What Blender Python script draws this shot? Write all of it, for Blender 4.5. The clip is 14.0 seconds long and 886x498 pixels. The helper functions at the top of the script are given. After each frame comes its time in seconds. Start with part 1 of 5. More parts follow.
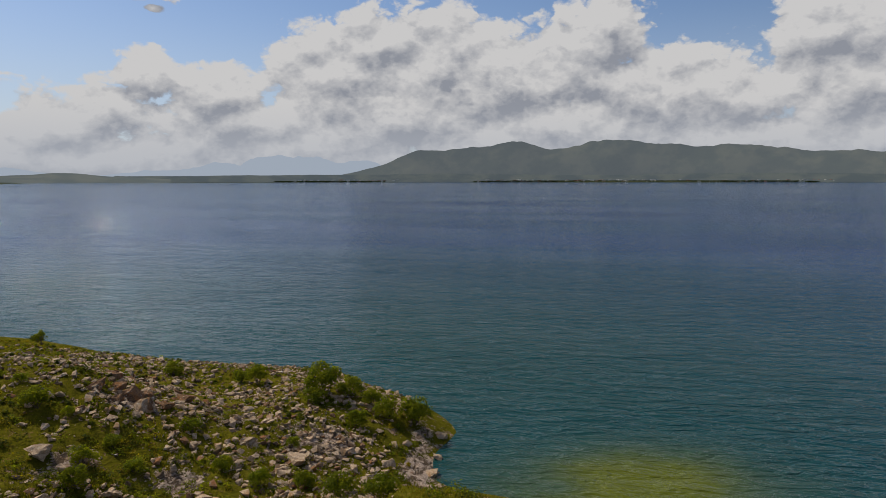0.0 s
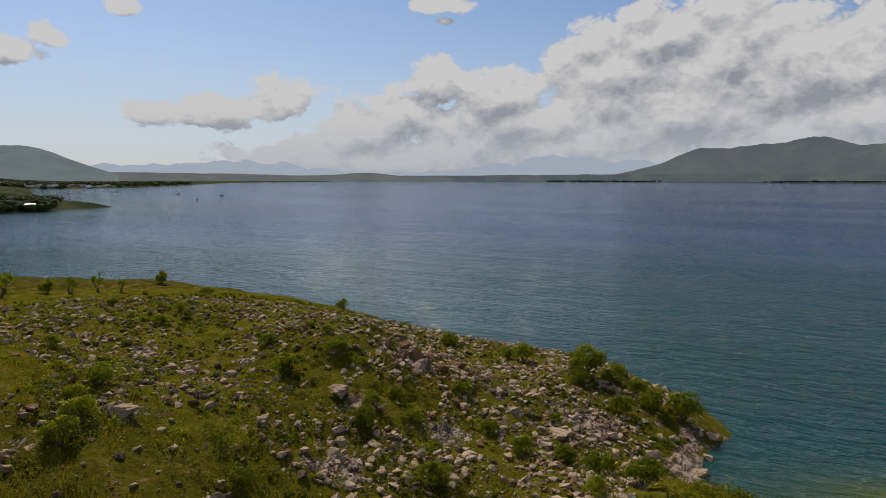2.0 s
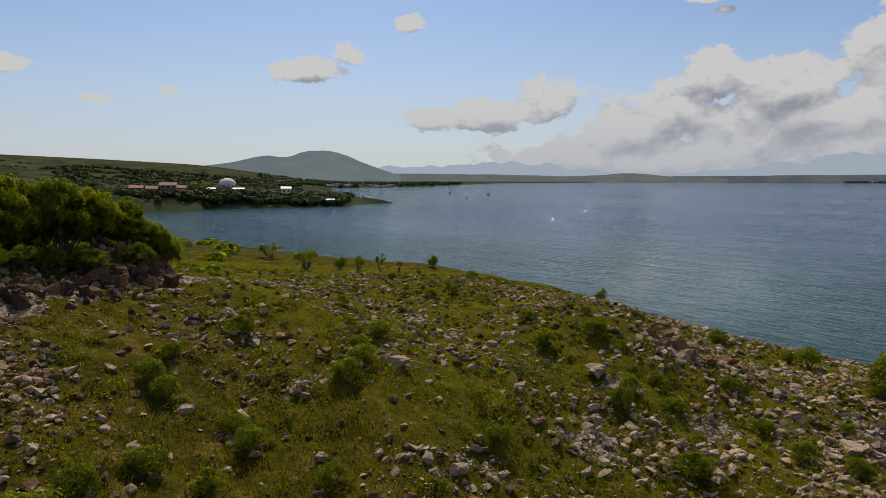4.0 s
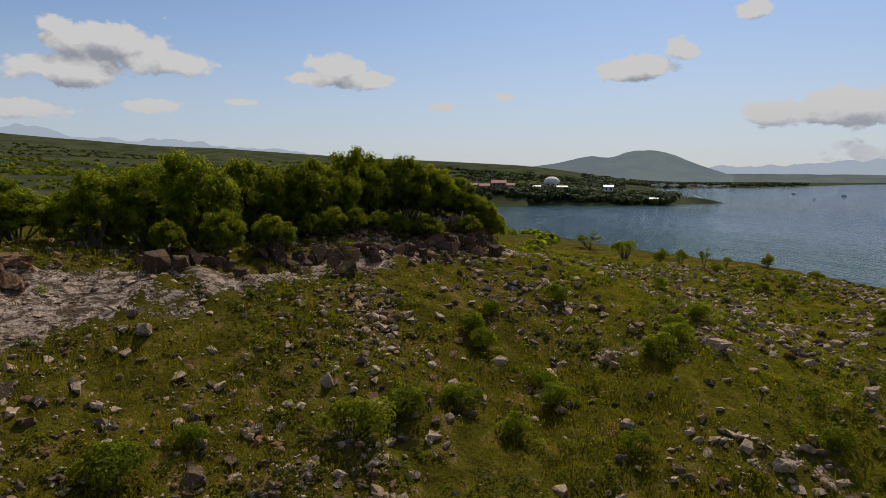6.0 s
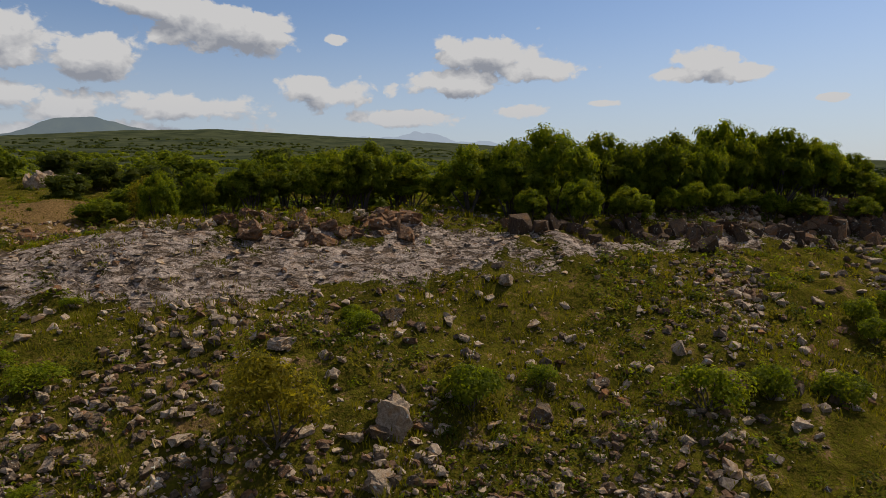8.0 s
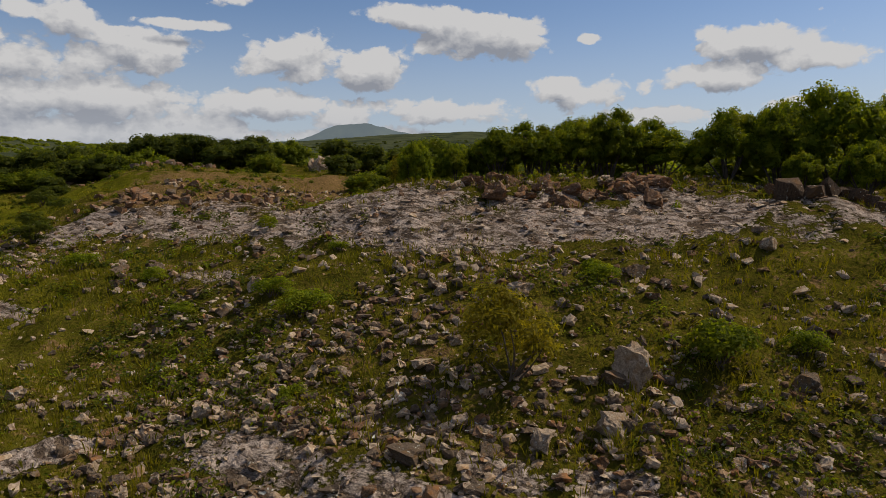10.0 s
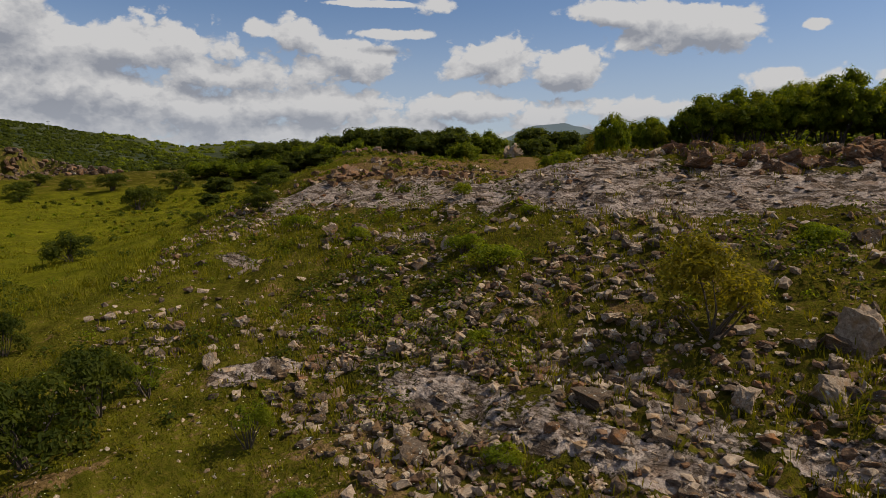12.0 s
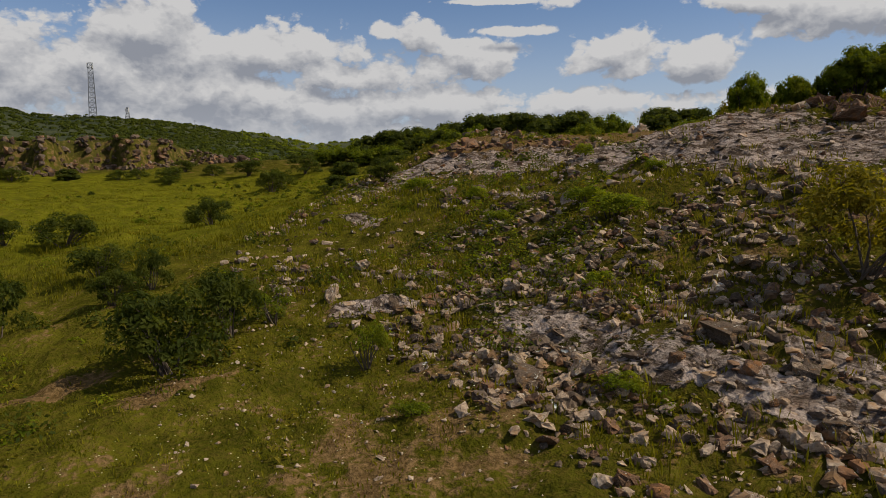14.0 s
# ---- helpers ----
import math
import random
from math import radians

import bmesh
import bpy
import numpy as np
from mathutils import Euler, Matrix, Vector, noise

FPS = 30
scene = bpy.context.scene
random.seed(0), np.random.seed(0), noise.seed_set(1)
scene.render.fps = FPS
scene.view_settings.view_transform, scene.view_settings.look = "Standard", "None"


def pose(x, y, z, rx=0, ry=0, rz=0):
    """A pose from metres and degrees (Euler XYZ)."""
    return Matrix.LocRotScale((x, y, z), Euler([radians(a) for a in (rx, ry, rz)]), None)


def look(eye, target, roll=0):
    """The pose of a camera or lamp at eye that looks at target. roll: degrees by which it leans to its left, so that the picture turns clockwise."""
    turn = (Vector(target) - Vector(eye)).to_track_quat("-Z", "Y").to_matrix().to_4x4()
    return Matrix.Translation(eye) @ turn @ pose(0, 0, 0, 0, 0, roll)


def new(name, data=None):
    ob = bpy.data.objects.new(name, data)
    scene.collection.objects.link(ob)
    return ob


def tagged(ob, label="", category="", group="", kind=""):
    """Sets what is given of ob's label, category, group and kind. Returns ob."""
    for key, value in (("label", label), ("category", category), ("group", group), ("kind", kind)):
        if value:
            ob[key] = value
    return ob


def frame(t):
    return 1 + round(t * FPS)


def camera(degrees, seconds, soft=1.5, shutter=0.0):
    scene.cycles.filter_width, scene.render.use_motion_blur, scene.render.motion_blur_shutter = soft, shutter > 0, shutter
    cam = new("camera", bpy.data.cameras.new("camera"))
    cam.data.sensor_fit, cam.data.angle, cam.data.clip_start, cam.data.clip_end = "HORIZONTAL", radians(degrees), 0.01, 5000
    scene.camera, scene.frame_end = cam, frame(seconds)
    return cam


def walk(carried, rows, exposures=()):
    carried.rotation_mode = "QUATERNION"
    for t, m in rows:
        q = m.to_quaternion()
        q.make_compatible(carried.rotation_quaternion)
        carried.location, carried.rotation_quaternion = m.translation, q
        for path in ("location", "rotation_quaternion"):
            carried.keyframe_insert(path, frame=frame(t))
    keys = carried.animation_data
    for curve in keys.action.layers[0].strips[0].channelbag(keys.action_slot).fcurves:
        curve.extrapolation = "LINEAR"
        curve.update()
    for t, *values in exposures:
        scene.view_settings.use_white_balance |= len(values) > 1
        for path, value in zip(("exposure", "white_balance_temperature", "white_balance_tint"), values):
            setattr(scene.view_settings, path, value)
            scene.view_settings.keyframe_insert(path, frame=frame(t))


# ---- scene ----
# t, x, y, z, yaw to the left, pitch, lean
PATH = [
    (0.0, -0.00, 0.00, 20.20, 0.00, -5.94, -0.07),
    (0.5, -0.04, 0.01, 19.84, 5.67, -5.94, -0.01),
    (1.0, -0.02, -0.03, 19.50, 11.42, -5.95, 0.03),
    (1.5, 0.00, -0.09, 19.15, 17.15, -5.97, 0.07),
    (2.0, -0.06, -0.18, 18.79, 22.79, -5.96, 0.10),
    (2.5, -0.16, -0.28, 18.42, 28.49, -5.96, 0.12),
    (3.0, -0.25, -0.37, 18.05, 34.35, -5.94, 0.12),
    (3.5, -0.24, -0.37, 17.67, 39.91, -5.93, 0.10),
    (4.0, -0.14, -0.25, 17.26, 44.85, -5.92, 0.09),
    (4.5, -0.03, -0.12, 16.83, 50.13, -5.92, 0.09),
    (5.0, -0.01, -0.09, 16.42, 57.19, -5.91, 0.10),
    (5.5, 0.02, -0.08, 16.03, 64.45, -5.91, 0.14),
    (6.0, 0.01, -0.11, 15.65, 71.80, -5.92, 0.18),
    (6.5, -0.05, -0.13, 15.25, 79.20, -5.93, 0.22),
    (7.0, -0.07, -0.13, 14.86, 86.67, -5.95, 0.23),
    (7.5, -0.04, -0.12, 14.50, 94.15, -5.98, 0.24),
    (8.0, 0.01, -0.14, 14.11, 101.57, -6.04, 0.26),
    (8.5, 0.02, -0.23, 13.66, 108.32, -6.09, 0.27),
    (9.0, -0.02, -0.24, 13.18, 113.61, -6.11, 0.24),
    (9.5, -0.10, -0.14, 12.72, 117.93, -6.11, 0.21),
    (10.0, -0.16, -0.04, 12.34, 122.38, -6.10, 0.20),
    (10.5, -0.19, -0.00, 12.01, 127.42, -6.09, 0.22),
    (11.0, -0.21, -0.02, 11.68, 132.09, -6.09, 0.24),
    (11.5, -0.24, -0.00, 11.27, 135.54, -6.09, 0.23),
    (12.0, -0.24, 0.01, 10.84, 138.86, -6.10, 0.21),
    (12.5, -0.21, 0.00, 10.42, 142.12, -6.14, 0.18),
    (13.0, -0.24, -0.01, 10.02, 144.50, -6.18, 0.14),
    (13.5, -0.27, -0.03, 9.61, 146.76, -6.24, 0.06),
    (14.0, -0.30, -0.01, 9.20, 149.03, -6.34, -0.09),
]


def aim(yaw, pitch):
    a, b = radians(yaw), radians(pitch)
    return Vector((-math.sin(a) * math.cos(b), math.cos(a) * math.cos(b), math.sin(b)))


cam = camera(66.9, 14.0, soft=0.7)
walk(cam, [(t, look((x, y, z), Vector((x, y, z)) + aim(yaw, pitch), roll)) for t, x, y, z, yaw, pitch, roll in PATH])

# ---- light ----
SUN_YAW, SUN_UP = 52.0, 48.0
sun = new("sun", bpy.data.lights.new("sun", "SUN"))
sun.data.energy, sun.data.angle, sun.data.color = 4.9, radians(0.53), (1.0, 0.9, 0.73)
sun.matrix_world = look(aim(SUN_YAW, SUN_UP) * 100, (0, 0, 0))
scene.view_settings.exposure = -0.27


class Nodes:
    """Short hand for a node tree."""

    def __init__(self, tree):
        self.tree = tree
        tree.nodes.clear()

    def add(self, kind, inputs=None, operation=None, clamp=False, feature=None, attribute=None):
        node = self.tree.nodes.new(kind)
        if operation:
            node.operation = operation
        if clamp:
            node.use_clamp = True
        if feature:
            node.feature = feature
        if attribute:
            node.attribute_name = attribute
        if kind == "ShaderNodeMapRange":
            node.interpolation_type = "SMOOTHSTEP"
        if kind == "ShaderNodeMix":
            node.data_type = "RGBA"
        if kind == "ShaderNodeVectorRotate":
            node.rotation_type = "Z_AXIS"
        for key, value in (inputs or {}).items():
            socket = node.inputs[key]
            if isinstance(value, bpy.types.NodeSocket):
                self.tree.links.new(value, socket)
            else:
                socket.default_value = value
        return node

    def math(self, operation, a, b=0.0, c=0.0, clamp=False):
        return self.add("ShaderNodeMath", {0: a, 1: b, 2: c}, operation, clamp).outputs[0]

    def vec(self, operation, a, b=(0, 0, 0), c=(0, 0, 0)):
        node = self.add("ShaderNodeVectorMath", {0: a, 1: b, 2: c}, operation)
        return node.outputs["Value"] if operation in ("LENGTH", "DOT_PRODUCT") else node.outputs[0]

    def smooth(self, x, low, high, to_low=0.0, to_high=1.0):
        return self.add("ShaderNodeMapRange", {0: x, 1: low, 2: high, 3: to_low, 4: to_high}).outputs[0]

    def mix(self, factor, a, b):
        node = self.add("ShaderNodeMix")
        for socket, value in ((node.inputs[0], factor), (node.inputs[6], a), (node.inputs[7], b)):
            if isinstance(value, bpy.types.NodeSocket):
                self.tree.links.new(value, socket)
            else:
                socket.default_value = value if socket == node.inputs[0] else (*value, 1.0)
        return node.outputs[2]

    def noise(self, scale, detail=4.0, rough=0.55, vector=None, distortion=0.0):
        inputs = {"Scale": scale, "Detail": detail, "Roughness": rough, "Distortion": distortion}
        if vector is not None:
            inputs["Vector"] = vector
        return self.add("ShaderNodeTexNoise", inputs).outputs[0]


# clouds: yaw, height above the horizon, half width, half height, in degrees
BANK_LAKE = [
    (5.3, 11.2, 5.4, 2.4), (9.5, 8.6, 4.4, 2.9), (0.2, 9.4, 4.8, 3.8), (-5.5, 8.7, 5.2, 3.2), (-13.7, 12.0, 2.6, 2.6), (-10.6, 9.3, 5.0, 3.0),
    (-16.9, 6.6, 5.2, 3.0), (-29.0, 10.6, 4.4, 2.9), (-31, 6.7, 5.6, 3.9), (-23.1, 6.3, 5.4, 3.0), (17.6, 6.8, 4.0, 1.9), (23.4, 7.8, 1.8, 1.9),
    (26.6, 5.0, 4.0, 1.7), (15.5, 4.5, 8.8, 2.2), (29.6, 3.6, 3.6, 1.6), (4.0, 4.6, 9.4, 2.8), (-10.2, 4.1, 11.4, 2.3), (-23.3, 3.1, 12.0, 1.6),
    (-42, 7.0, 7.0, 5.0), (-58, 9.0, 9.0, 6.0), (12, 2.4, 14, 2.8), (-8, 2.6, 16, 3.0), (-26, 2.6, 14, 3.0), (29, 1.6, 8, 1.5),
]
CLOUDS_SMALL = [
    (36.5, 6.8, 3.0, 1.9), (41.4, 5.5, 3.1, 1.2), (46.1, 5.1, 2.5, 1.0), (55.2, 8.9, 2.4, 0.9), (52.4, 10.0, 1.4, 0.8), (47.7, 12.7, 1.3, 0.7), (23.9, 14.0, 2.8, 0.6), (22.7, 12.8, 0.7, 0.3),
    (80.4, 9.0, 2.6, 1.1), (78.4, 8.2, 2.6, 0.7), (82.4, 8.2, 2.6, 0.6), (66.6, 6.8, 1.1, 0.4), (71.8, 6.0, 1.0, 0.3), (88.8, 6.1, 1.2, 0.25),
    (98.4, 10.2, 4.2, 1.4), (100.4, 7.9, 3.6, 1.1), (94.0, 8.8, 3.2, 0.9), (110.4, 11.1, 1.0, 0.4), (95.1, 5.5, 1.9, 0.6), (111.1, 7.0, 3.7, 1.2), (105.1, 5.0, 4.2, 0.7),
]
BANK_LAND = [
    (118.9, 11.2, 5.4, 1.7), (123.4, 12.7, 3.9, 1.0), (128.5, 8.7, 3.4, 1.4), (122.0, 5.4, 6.9, 1.3), (131.1, 4.9, 2.8, 1.2),
    (150.7, 11.5, 2.1, 1.7), (146.6, 9.4, 3.9, 1.8), (163.8, 9.4, 9.6, 2.2), (172.1, 10.8, 4.6, 2.6), (166.0, 6.3, 13.8, 3.0), (157, 8.0, 6, 2.2), (176, 8, 6, 3), (158, 5.2, 12, 1.8),
    (149.9, 5.7, 9.2, 1.6), (134.9, 9.6, 4.0, 1.8), (128.0, 8.9, 3.0, 1.2), (136.7, 5.8, 7.0, 1.2), (125.6, 13.2, 3.9, 0.9), (139.1, 14.0, 2.3, 0.8),
    (143.3, 11.6, 3.3, 0.4), (145.2, 13.9, 5.6, 0.25), (154.0, 11.8, 1.2, 0.8), (182.0, 7.5, 9.0, 4.5), (196.0, 9.0, 10.0, 5.0), (150, 3.2, 15, 2.0), (171, 3.6, 14, 2.6), (127, 3.2, 10, 1.2),
]


def build_world():
    world = bpy.data.worlds.new("sky")
    world.use_nodes = True
    scene.world = world
    n = Nodes(world.node_tree)
    way = n.add("ShaderNodeTexCoord").outputs["Generated"]

    def nearest_of(place, rows, grown, blend):
        nearest = None
        for a, e, w, h in rows:
            w, h = w * grown, h * grown
            reach = n.vec("LENGTH", n.vec("MULTIPLY_ADD", place, (1 / w, 1 / h, 0), (-(a - 75) / w, -e / h, 0)))
            nearest = reach if nearest is None else n.math("SMOOTH_MIN", nearest, reach, blend)
        return nearest

    def elevation(v):
        return n.math("MULTIPLY", n.math("ARCSINE", n.add("ShaderNodeSeparateXYZ", {0: v}).outputs[2]), 180 / math.pi)

    def cloud_depth(v):
        """How deep in a cloud this way looks: below nought in clear sky; heaped cells give the edges their billows."""
        turned = n.add("ShaderNodeVectorRotate", {"Vector": v, "Angle": radians(-75)}).outputs[0]
        part = n.add("ShaderNodeSeparateXYZ", {0: turned})
        yaw = n.math("MULTIPLY", n.math("ARCTAN2", part.outputs[0], part.outputs[1]), -180 / math.pi)
        place = n.add("ShaderNodeCombineXYZ", {0: yaw, 1: elevation(v)}).outputs[0]
        over_land = nearest_of(place, BANK_LAND, 1.15, 0.25)
        banks = n.math("SMOOTH_MIN", n.math("SUBTRACT", nearest_of(place, BANK_LAKE, 1.22, 0.3), 0.16), over_land, 0.25)
        nearest = n.math("SMOOTH_MIN", banks, nearest_of(place, CLOUDS_SMALL, 1.2, 0.2), 0.15)
        flat = n.vec("MULTIPLY", v, (1, 1, 1.45))
        bent = n.vec("ADD", flat, n.vec("MULTIPLY_ADD", n.add("ShaderNodeTexNoise", {"Vector": flat, "Scale": 26.0, "Detail": 4.0, "Roughness": 0.6}).outputs[1], (0.05, 0.05, 0.05), (-0.025, -0.025, -0.025)))
        heaps = n.math("MULTIPLY", n.math("SUBTRACT", n.noise(9.0, 4, 0.55, flat), 0.5), 1.7)
        for scale, share in ((17.0, 0.62), (40.0, 0.40), (95.0, 0.22)):
            cell = n.add("ShaderNodeTexVoronoi", {"Vector": bent, "Scale": scale}, feature="F1").outputs[0]
            heaps = n.math("ADD", heaps, n.math("MULTIPLY", n.math("SUBTRACT", 0.46, cell), share))
        return n.math("ADD", n.math("SUBTRACT", 1.04, nearest), heaps), over_land

    up = elevation(way)
    thick, over_land = cloud_depth(way)
    sunward = aim(SUN_YAW, SUN_UP) * 0.010 + Vector((0, 0, 0.016))
    above = cloud_depth(n.vec("NORMALIZE", n.vec("ADD", way, tuple(sunward))))[0]
    flat = n.vec("MULTIPLY", way, (1, 1, 1.5))
    high = n.smooth(up, 16.0, 24.0)
    overhead = n.math("MULTIPLY", n.math("MULTIPLY", n.math("SUBTRACT", n.noise(7.0, 3.0, 0.5, flat), 0.52), 6.0), high)
    thick = n.math("MAXIMUM", n.math("MULTIPLY", thick, n.math("SUBTRACT", 1.0, high)), n.math("ADD", overhead, n.math("MULTIPLY", n.math("SUBTRACT", high, 1.0), 3.0)))
    cover = n.smooth(thick, 0.0, 0.28)
    slope = n.math("SUBTRACT", thick, above)
    deep = n.math("ADD", n.math("MULTIPLY", n.smooth(thick, 0.3, 1.4), 0.26), n.math("MULTIPLY", n.smooth(over_land, 1.1, 0.3), 0.17))
    soft = n.math("MULTIPLY", n.math("SUBTRACT", n.noise(14.0, 4.0, 0.55, flat), 0.5), 0.85)
    lit = n.math("ADD", n.math("SUBTRACT", n.math("ADD", 0.70, soft), deep), n.math("MULTIPLY", slope, 1.2), clamp=True)
    colour = n.mix(lit, (0.40, 0.425, 0.49), (0.88, 0.87, 0.87))
    sky = n.add("ShaderNodeTexSky")
    sky.sky_type, sky.sun_disc, sky.sun_elevation, sky.sun_rotation = "NISHITA", False, radians(SUN_UP), radians(-SUN_YAW)
    sky.altitude, sky.air_density, sky.dust_density, sky.ozone_density = 600, 1.0, 1.2, 1.6
    blue = n.vec("MULTIPLY", sky.outputs[0], (0.110, 0.119, 0.135))
    hazy = n.math("MULTIPLY", n.smooth(up, 15.0, 0.0), 0.66)
    blue = n.mix(hazy, blue, (0.73, 0.79, 0.90))
    veiled = n.mix(n.math("MULTIPLY", n.smooth(up, 7.0, 0.5), 0.66), colour, (0.62, 0.66, 0.74))
    shown = n.mix(cover, blue, veiled)
    out = n.add("ShaderNodeBackground", {"Color": shown, "Strength": 0.8})
    n.add("ShaderNodeOutputWorld", {"Surface": out.outputs[0]})


build_world()

# ---- materials ----
def material(name):
    made = bpy.data.materials.new(name)
    made.use_nodes = True
    return made, Nodes(made.node_tree)


def finish(n, colour, rough=0.8, bump=None, strength=0.5, distance=0.05, **more):
    inputs = {"Base Color": colour if isinstance(colour, bpy.types.NodeSocket) else (*colour, 1.0), "Roughness": rough}
    inputs.update(more)
    if bump is not None:
        inputs["Normal"] = n.add("ShaderNodeBump", {"Height": bump, "Strength": strength, "Distance": distance}).outputs[0]
    shader = n.add("ShaderNodeBsdfPrincipled", inputs)
    n.add("ShaderNodeOutputMaterial", {"Surface": shader.outputs[0]})


def spot(n):
    return n.add("ShaderNodeNewGeometry").outputs["Position"]


def make_ground():
    made, n = material("stony_grass")
    p = spot(n)
    rocky = n.add("ShaderNodeAttribute", attribute="rocky").outputs["Fac"]
    lush = n.add("ShaderNodeAttribute", attribute="lush").outputs["Fac"]
    bare = n.add("ShaderNodeAttribute", attribute="bare").outputs["Fac"]
    big, mid, fine = n.noise(0.11, 3, 0.6, p), n.noise(0.9, 4, 0.6, p), n.noise(7.0, 4, 0.65, p)
    grass = n.mix(n.smooth(mid, 0.35, 0.65), (0.036, 0.036, 0.004), (0.094, 0.085, 0.009))
    grass = n.mix(n.smooth(fine, 0.4, 0.7), grass, (0.085, 0.062, 0.012))
    meadow = n.mix(n.smooth(mid, 0.3, 0.7), (0.084, 0.088, 0.005), (0.150, 0.142, 0.008))
    meadow = n.mix(n.math("MULTIPLY", n.smooth(n.noise(2.3, 5, 0.7, p), 0.5, 0.66), 0.55), meadow, (0.085, 0.058, 0.018))
    grass = n.mix(lush, grass, meadow)
    heath = n.add("ShaderNodeAttribute", attribute="heath").outputs["Fac"]
    wild = n.mix(n.smooth(n.noise(0.018, 5, 0.65, p), 0.38, 0.6), (0.028, 0.036, 0.02), (0.060, 0.066, 0.034))
    grass = n.mix(heath, grass, wild)
    soil = n.mix(n.smooth(fine, 0.3, 0.7), (0.080, 0.048, 0.016), (0.205, 0.128, 0.055))
    stone = n.mix(n.smooth(fine, 0.3, 0.62), (0.19, 0.135, 0.105), (0.43, 0.345, 0.285))
    stone = n.mix(n.smooth(mid, 0.55, 0.72), stone, (0.27, 0.175, 0.115))
    pit = n.noise(1.1, 7, 0.68, n.vec("MULTIPLY", p, (1.7, 1.0, 4.0)), 0.8)
    stone = n.mix(n.smooth(pit, 0.5, 0.42), stone, (0.11, 0.078, 0.055))
    dry = n.math("MULTIPLY", n.math("SUBTRACT", 1.0, n.math("MAXIMUM", lush, n.add("ShaderNodeAttribute", attribute="heath").outputs["Fac"])), 0.27)
    earth = n.math("ADD", n.math("ADD", bare, dry), n.math("ADD", n.math("MULTIPLY", n.math("SUBTRACT", mid, 0.5), 1.8), n.math("MULTIPLY", n.math("SUBTRACT", fine, 0.5), 0.8)))
    colour = n.mix(n.smooth(earth, 0.38, 0.62), grass, soil)
    edge = n.math("ADD", rocky, n.math("ADD", n.math("MULTIPLY", n.math("SUBTRACT", mid, 0.5), 1.6), n.math("MULTIPLY", n.math("SUBTRACT", fine, 0.5), 0.9)))
    colour = n.mix(n.smooth(edge, 0.48, 0.62), colour, stone)
    cracks = n.math("MULTIPLY", n.smooth(pit, 0.38, 0.56), n.smooth(edge, 0.45, 0.6, 0.0, 0.9))
    height = n.math("ADD", n.math("ADD", n.math("MULTIPLY", n.noise(3.0, 6, 0.65, p), 1.0), n.math("MULTIPLY", fine, 0.5)), cracks)
    finish(n, colour, 0.95, height, 1.0, 0.2, **{"Specular IOR Level": 0.0})
    return made


def make_water():
    made, n = material("lake_water")
    p = spot(n)
    shallow = n.add("ShaderNodeAttribute", attribute="shallow").outputs["Fac"]
    algae = n.add("ShaderNodeAttribute", attribute="algae").outputs["Fac"]
    drift = n.noise(0.004, 3, 0.6, n.vec("MULTIPLY", p, (1, 2.5, 1)))
    deep = n.mix(n.smooth(drift, 0.35, 0.65), (0.003, 0.033, 0.128), (0.004, 0.044, 0.118))
    colour = n.mix(shallow, deep, (0.005, 0.043, 0.047))
    colour = n.mix(algae, colour, (0.080, 0.094, 0.006))
    turned = n.add("ShaderNodeVectorRotate", {"Vector": p, "Angle": radians(12)}).outputs[0]
    long = n.vec("MULTIPLY", turned, (0.38, 1.0, 1.0))
    swell, chop = n.noise(0.16, 6, 0.56, long, 0.4), n.noise(0.75, 3, 0.6, long, 0.6)
    gust = n.smooth(n.noise(0.012, 3, 0.6, long), 0.35, 0.65, 0.6, 1.25)
    height = n.math("MULTIPLY", n.math("ADD", n.math("MULTIPLY", swell, 1.3), n.math("ADD", n.math("MULTIPLY", chop, 0.95), n.math("MULTIPLY", n.noise(2.4, 2, 0.6, long), 0.12))), gust)
    bumped = n.add("ShaderNodeBump", {"Height": height, "Strength": 1.0, "Distance": 1.0}).outputs[0]
    finish(n, colour, 0.055, **{"Specular IOR Level": 0.28, "IOR": 1.33, "Normal": bumped})
    return made


def make_stone(name, dark, light, warm, scale=1.0):
    made, n = material(name)
    p = n.add("ShaderNodeTexCoord").outputs["Object"]
    pick = n.add("ShaderNodeObjectInfo").outputs["Random"]
    island = n.add("ShaderNodeNewGeometry").outputs["Random Per Island"]
    p = n.vec("ADD", n.vec("MULTIPLY", p, (scale, scale, scale)), n.vec("MULTIPLY", n.add("ShaderNodeCombineXYZ", {0: pick, 1: pick, 2: pick}).outputs[0], (40, 40, 40)))
    big, fine = n.noise(1.6, 4, 0.6, p), n.noise(9.0, 5, 0.7, p)
    tone = n.math("ADD", n.math("MULTIPLY", pick, 0.5), n.math("MULTIPLY", island, 0.5))
    colour = n.mix(n.smooth(fine, 0.3, 0.7), dark, light)
    colour = n.mix(n.smooth(big, 0.5, 0.66), colour, warm)
    colour = n.mix(n.math("MULTIPLY", tone, 0.45), colour, tuple(0.6 * c for c in dark))
    colour = n.mix(n.smooth(n.noise(4.0, 3, 0.6, p), 0.63, 0.72), colour, (0.5, 0.5, 0.44))
    finish(n, colour, 0.9, n.math("ADD", big, n.math("MULTIPLY", fine, 0.6)), 0.9, 0.08, **{"Specular IOR Level": 0.05})
    return made


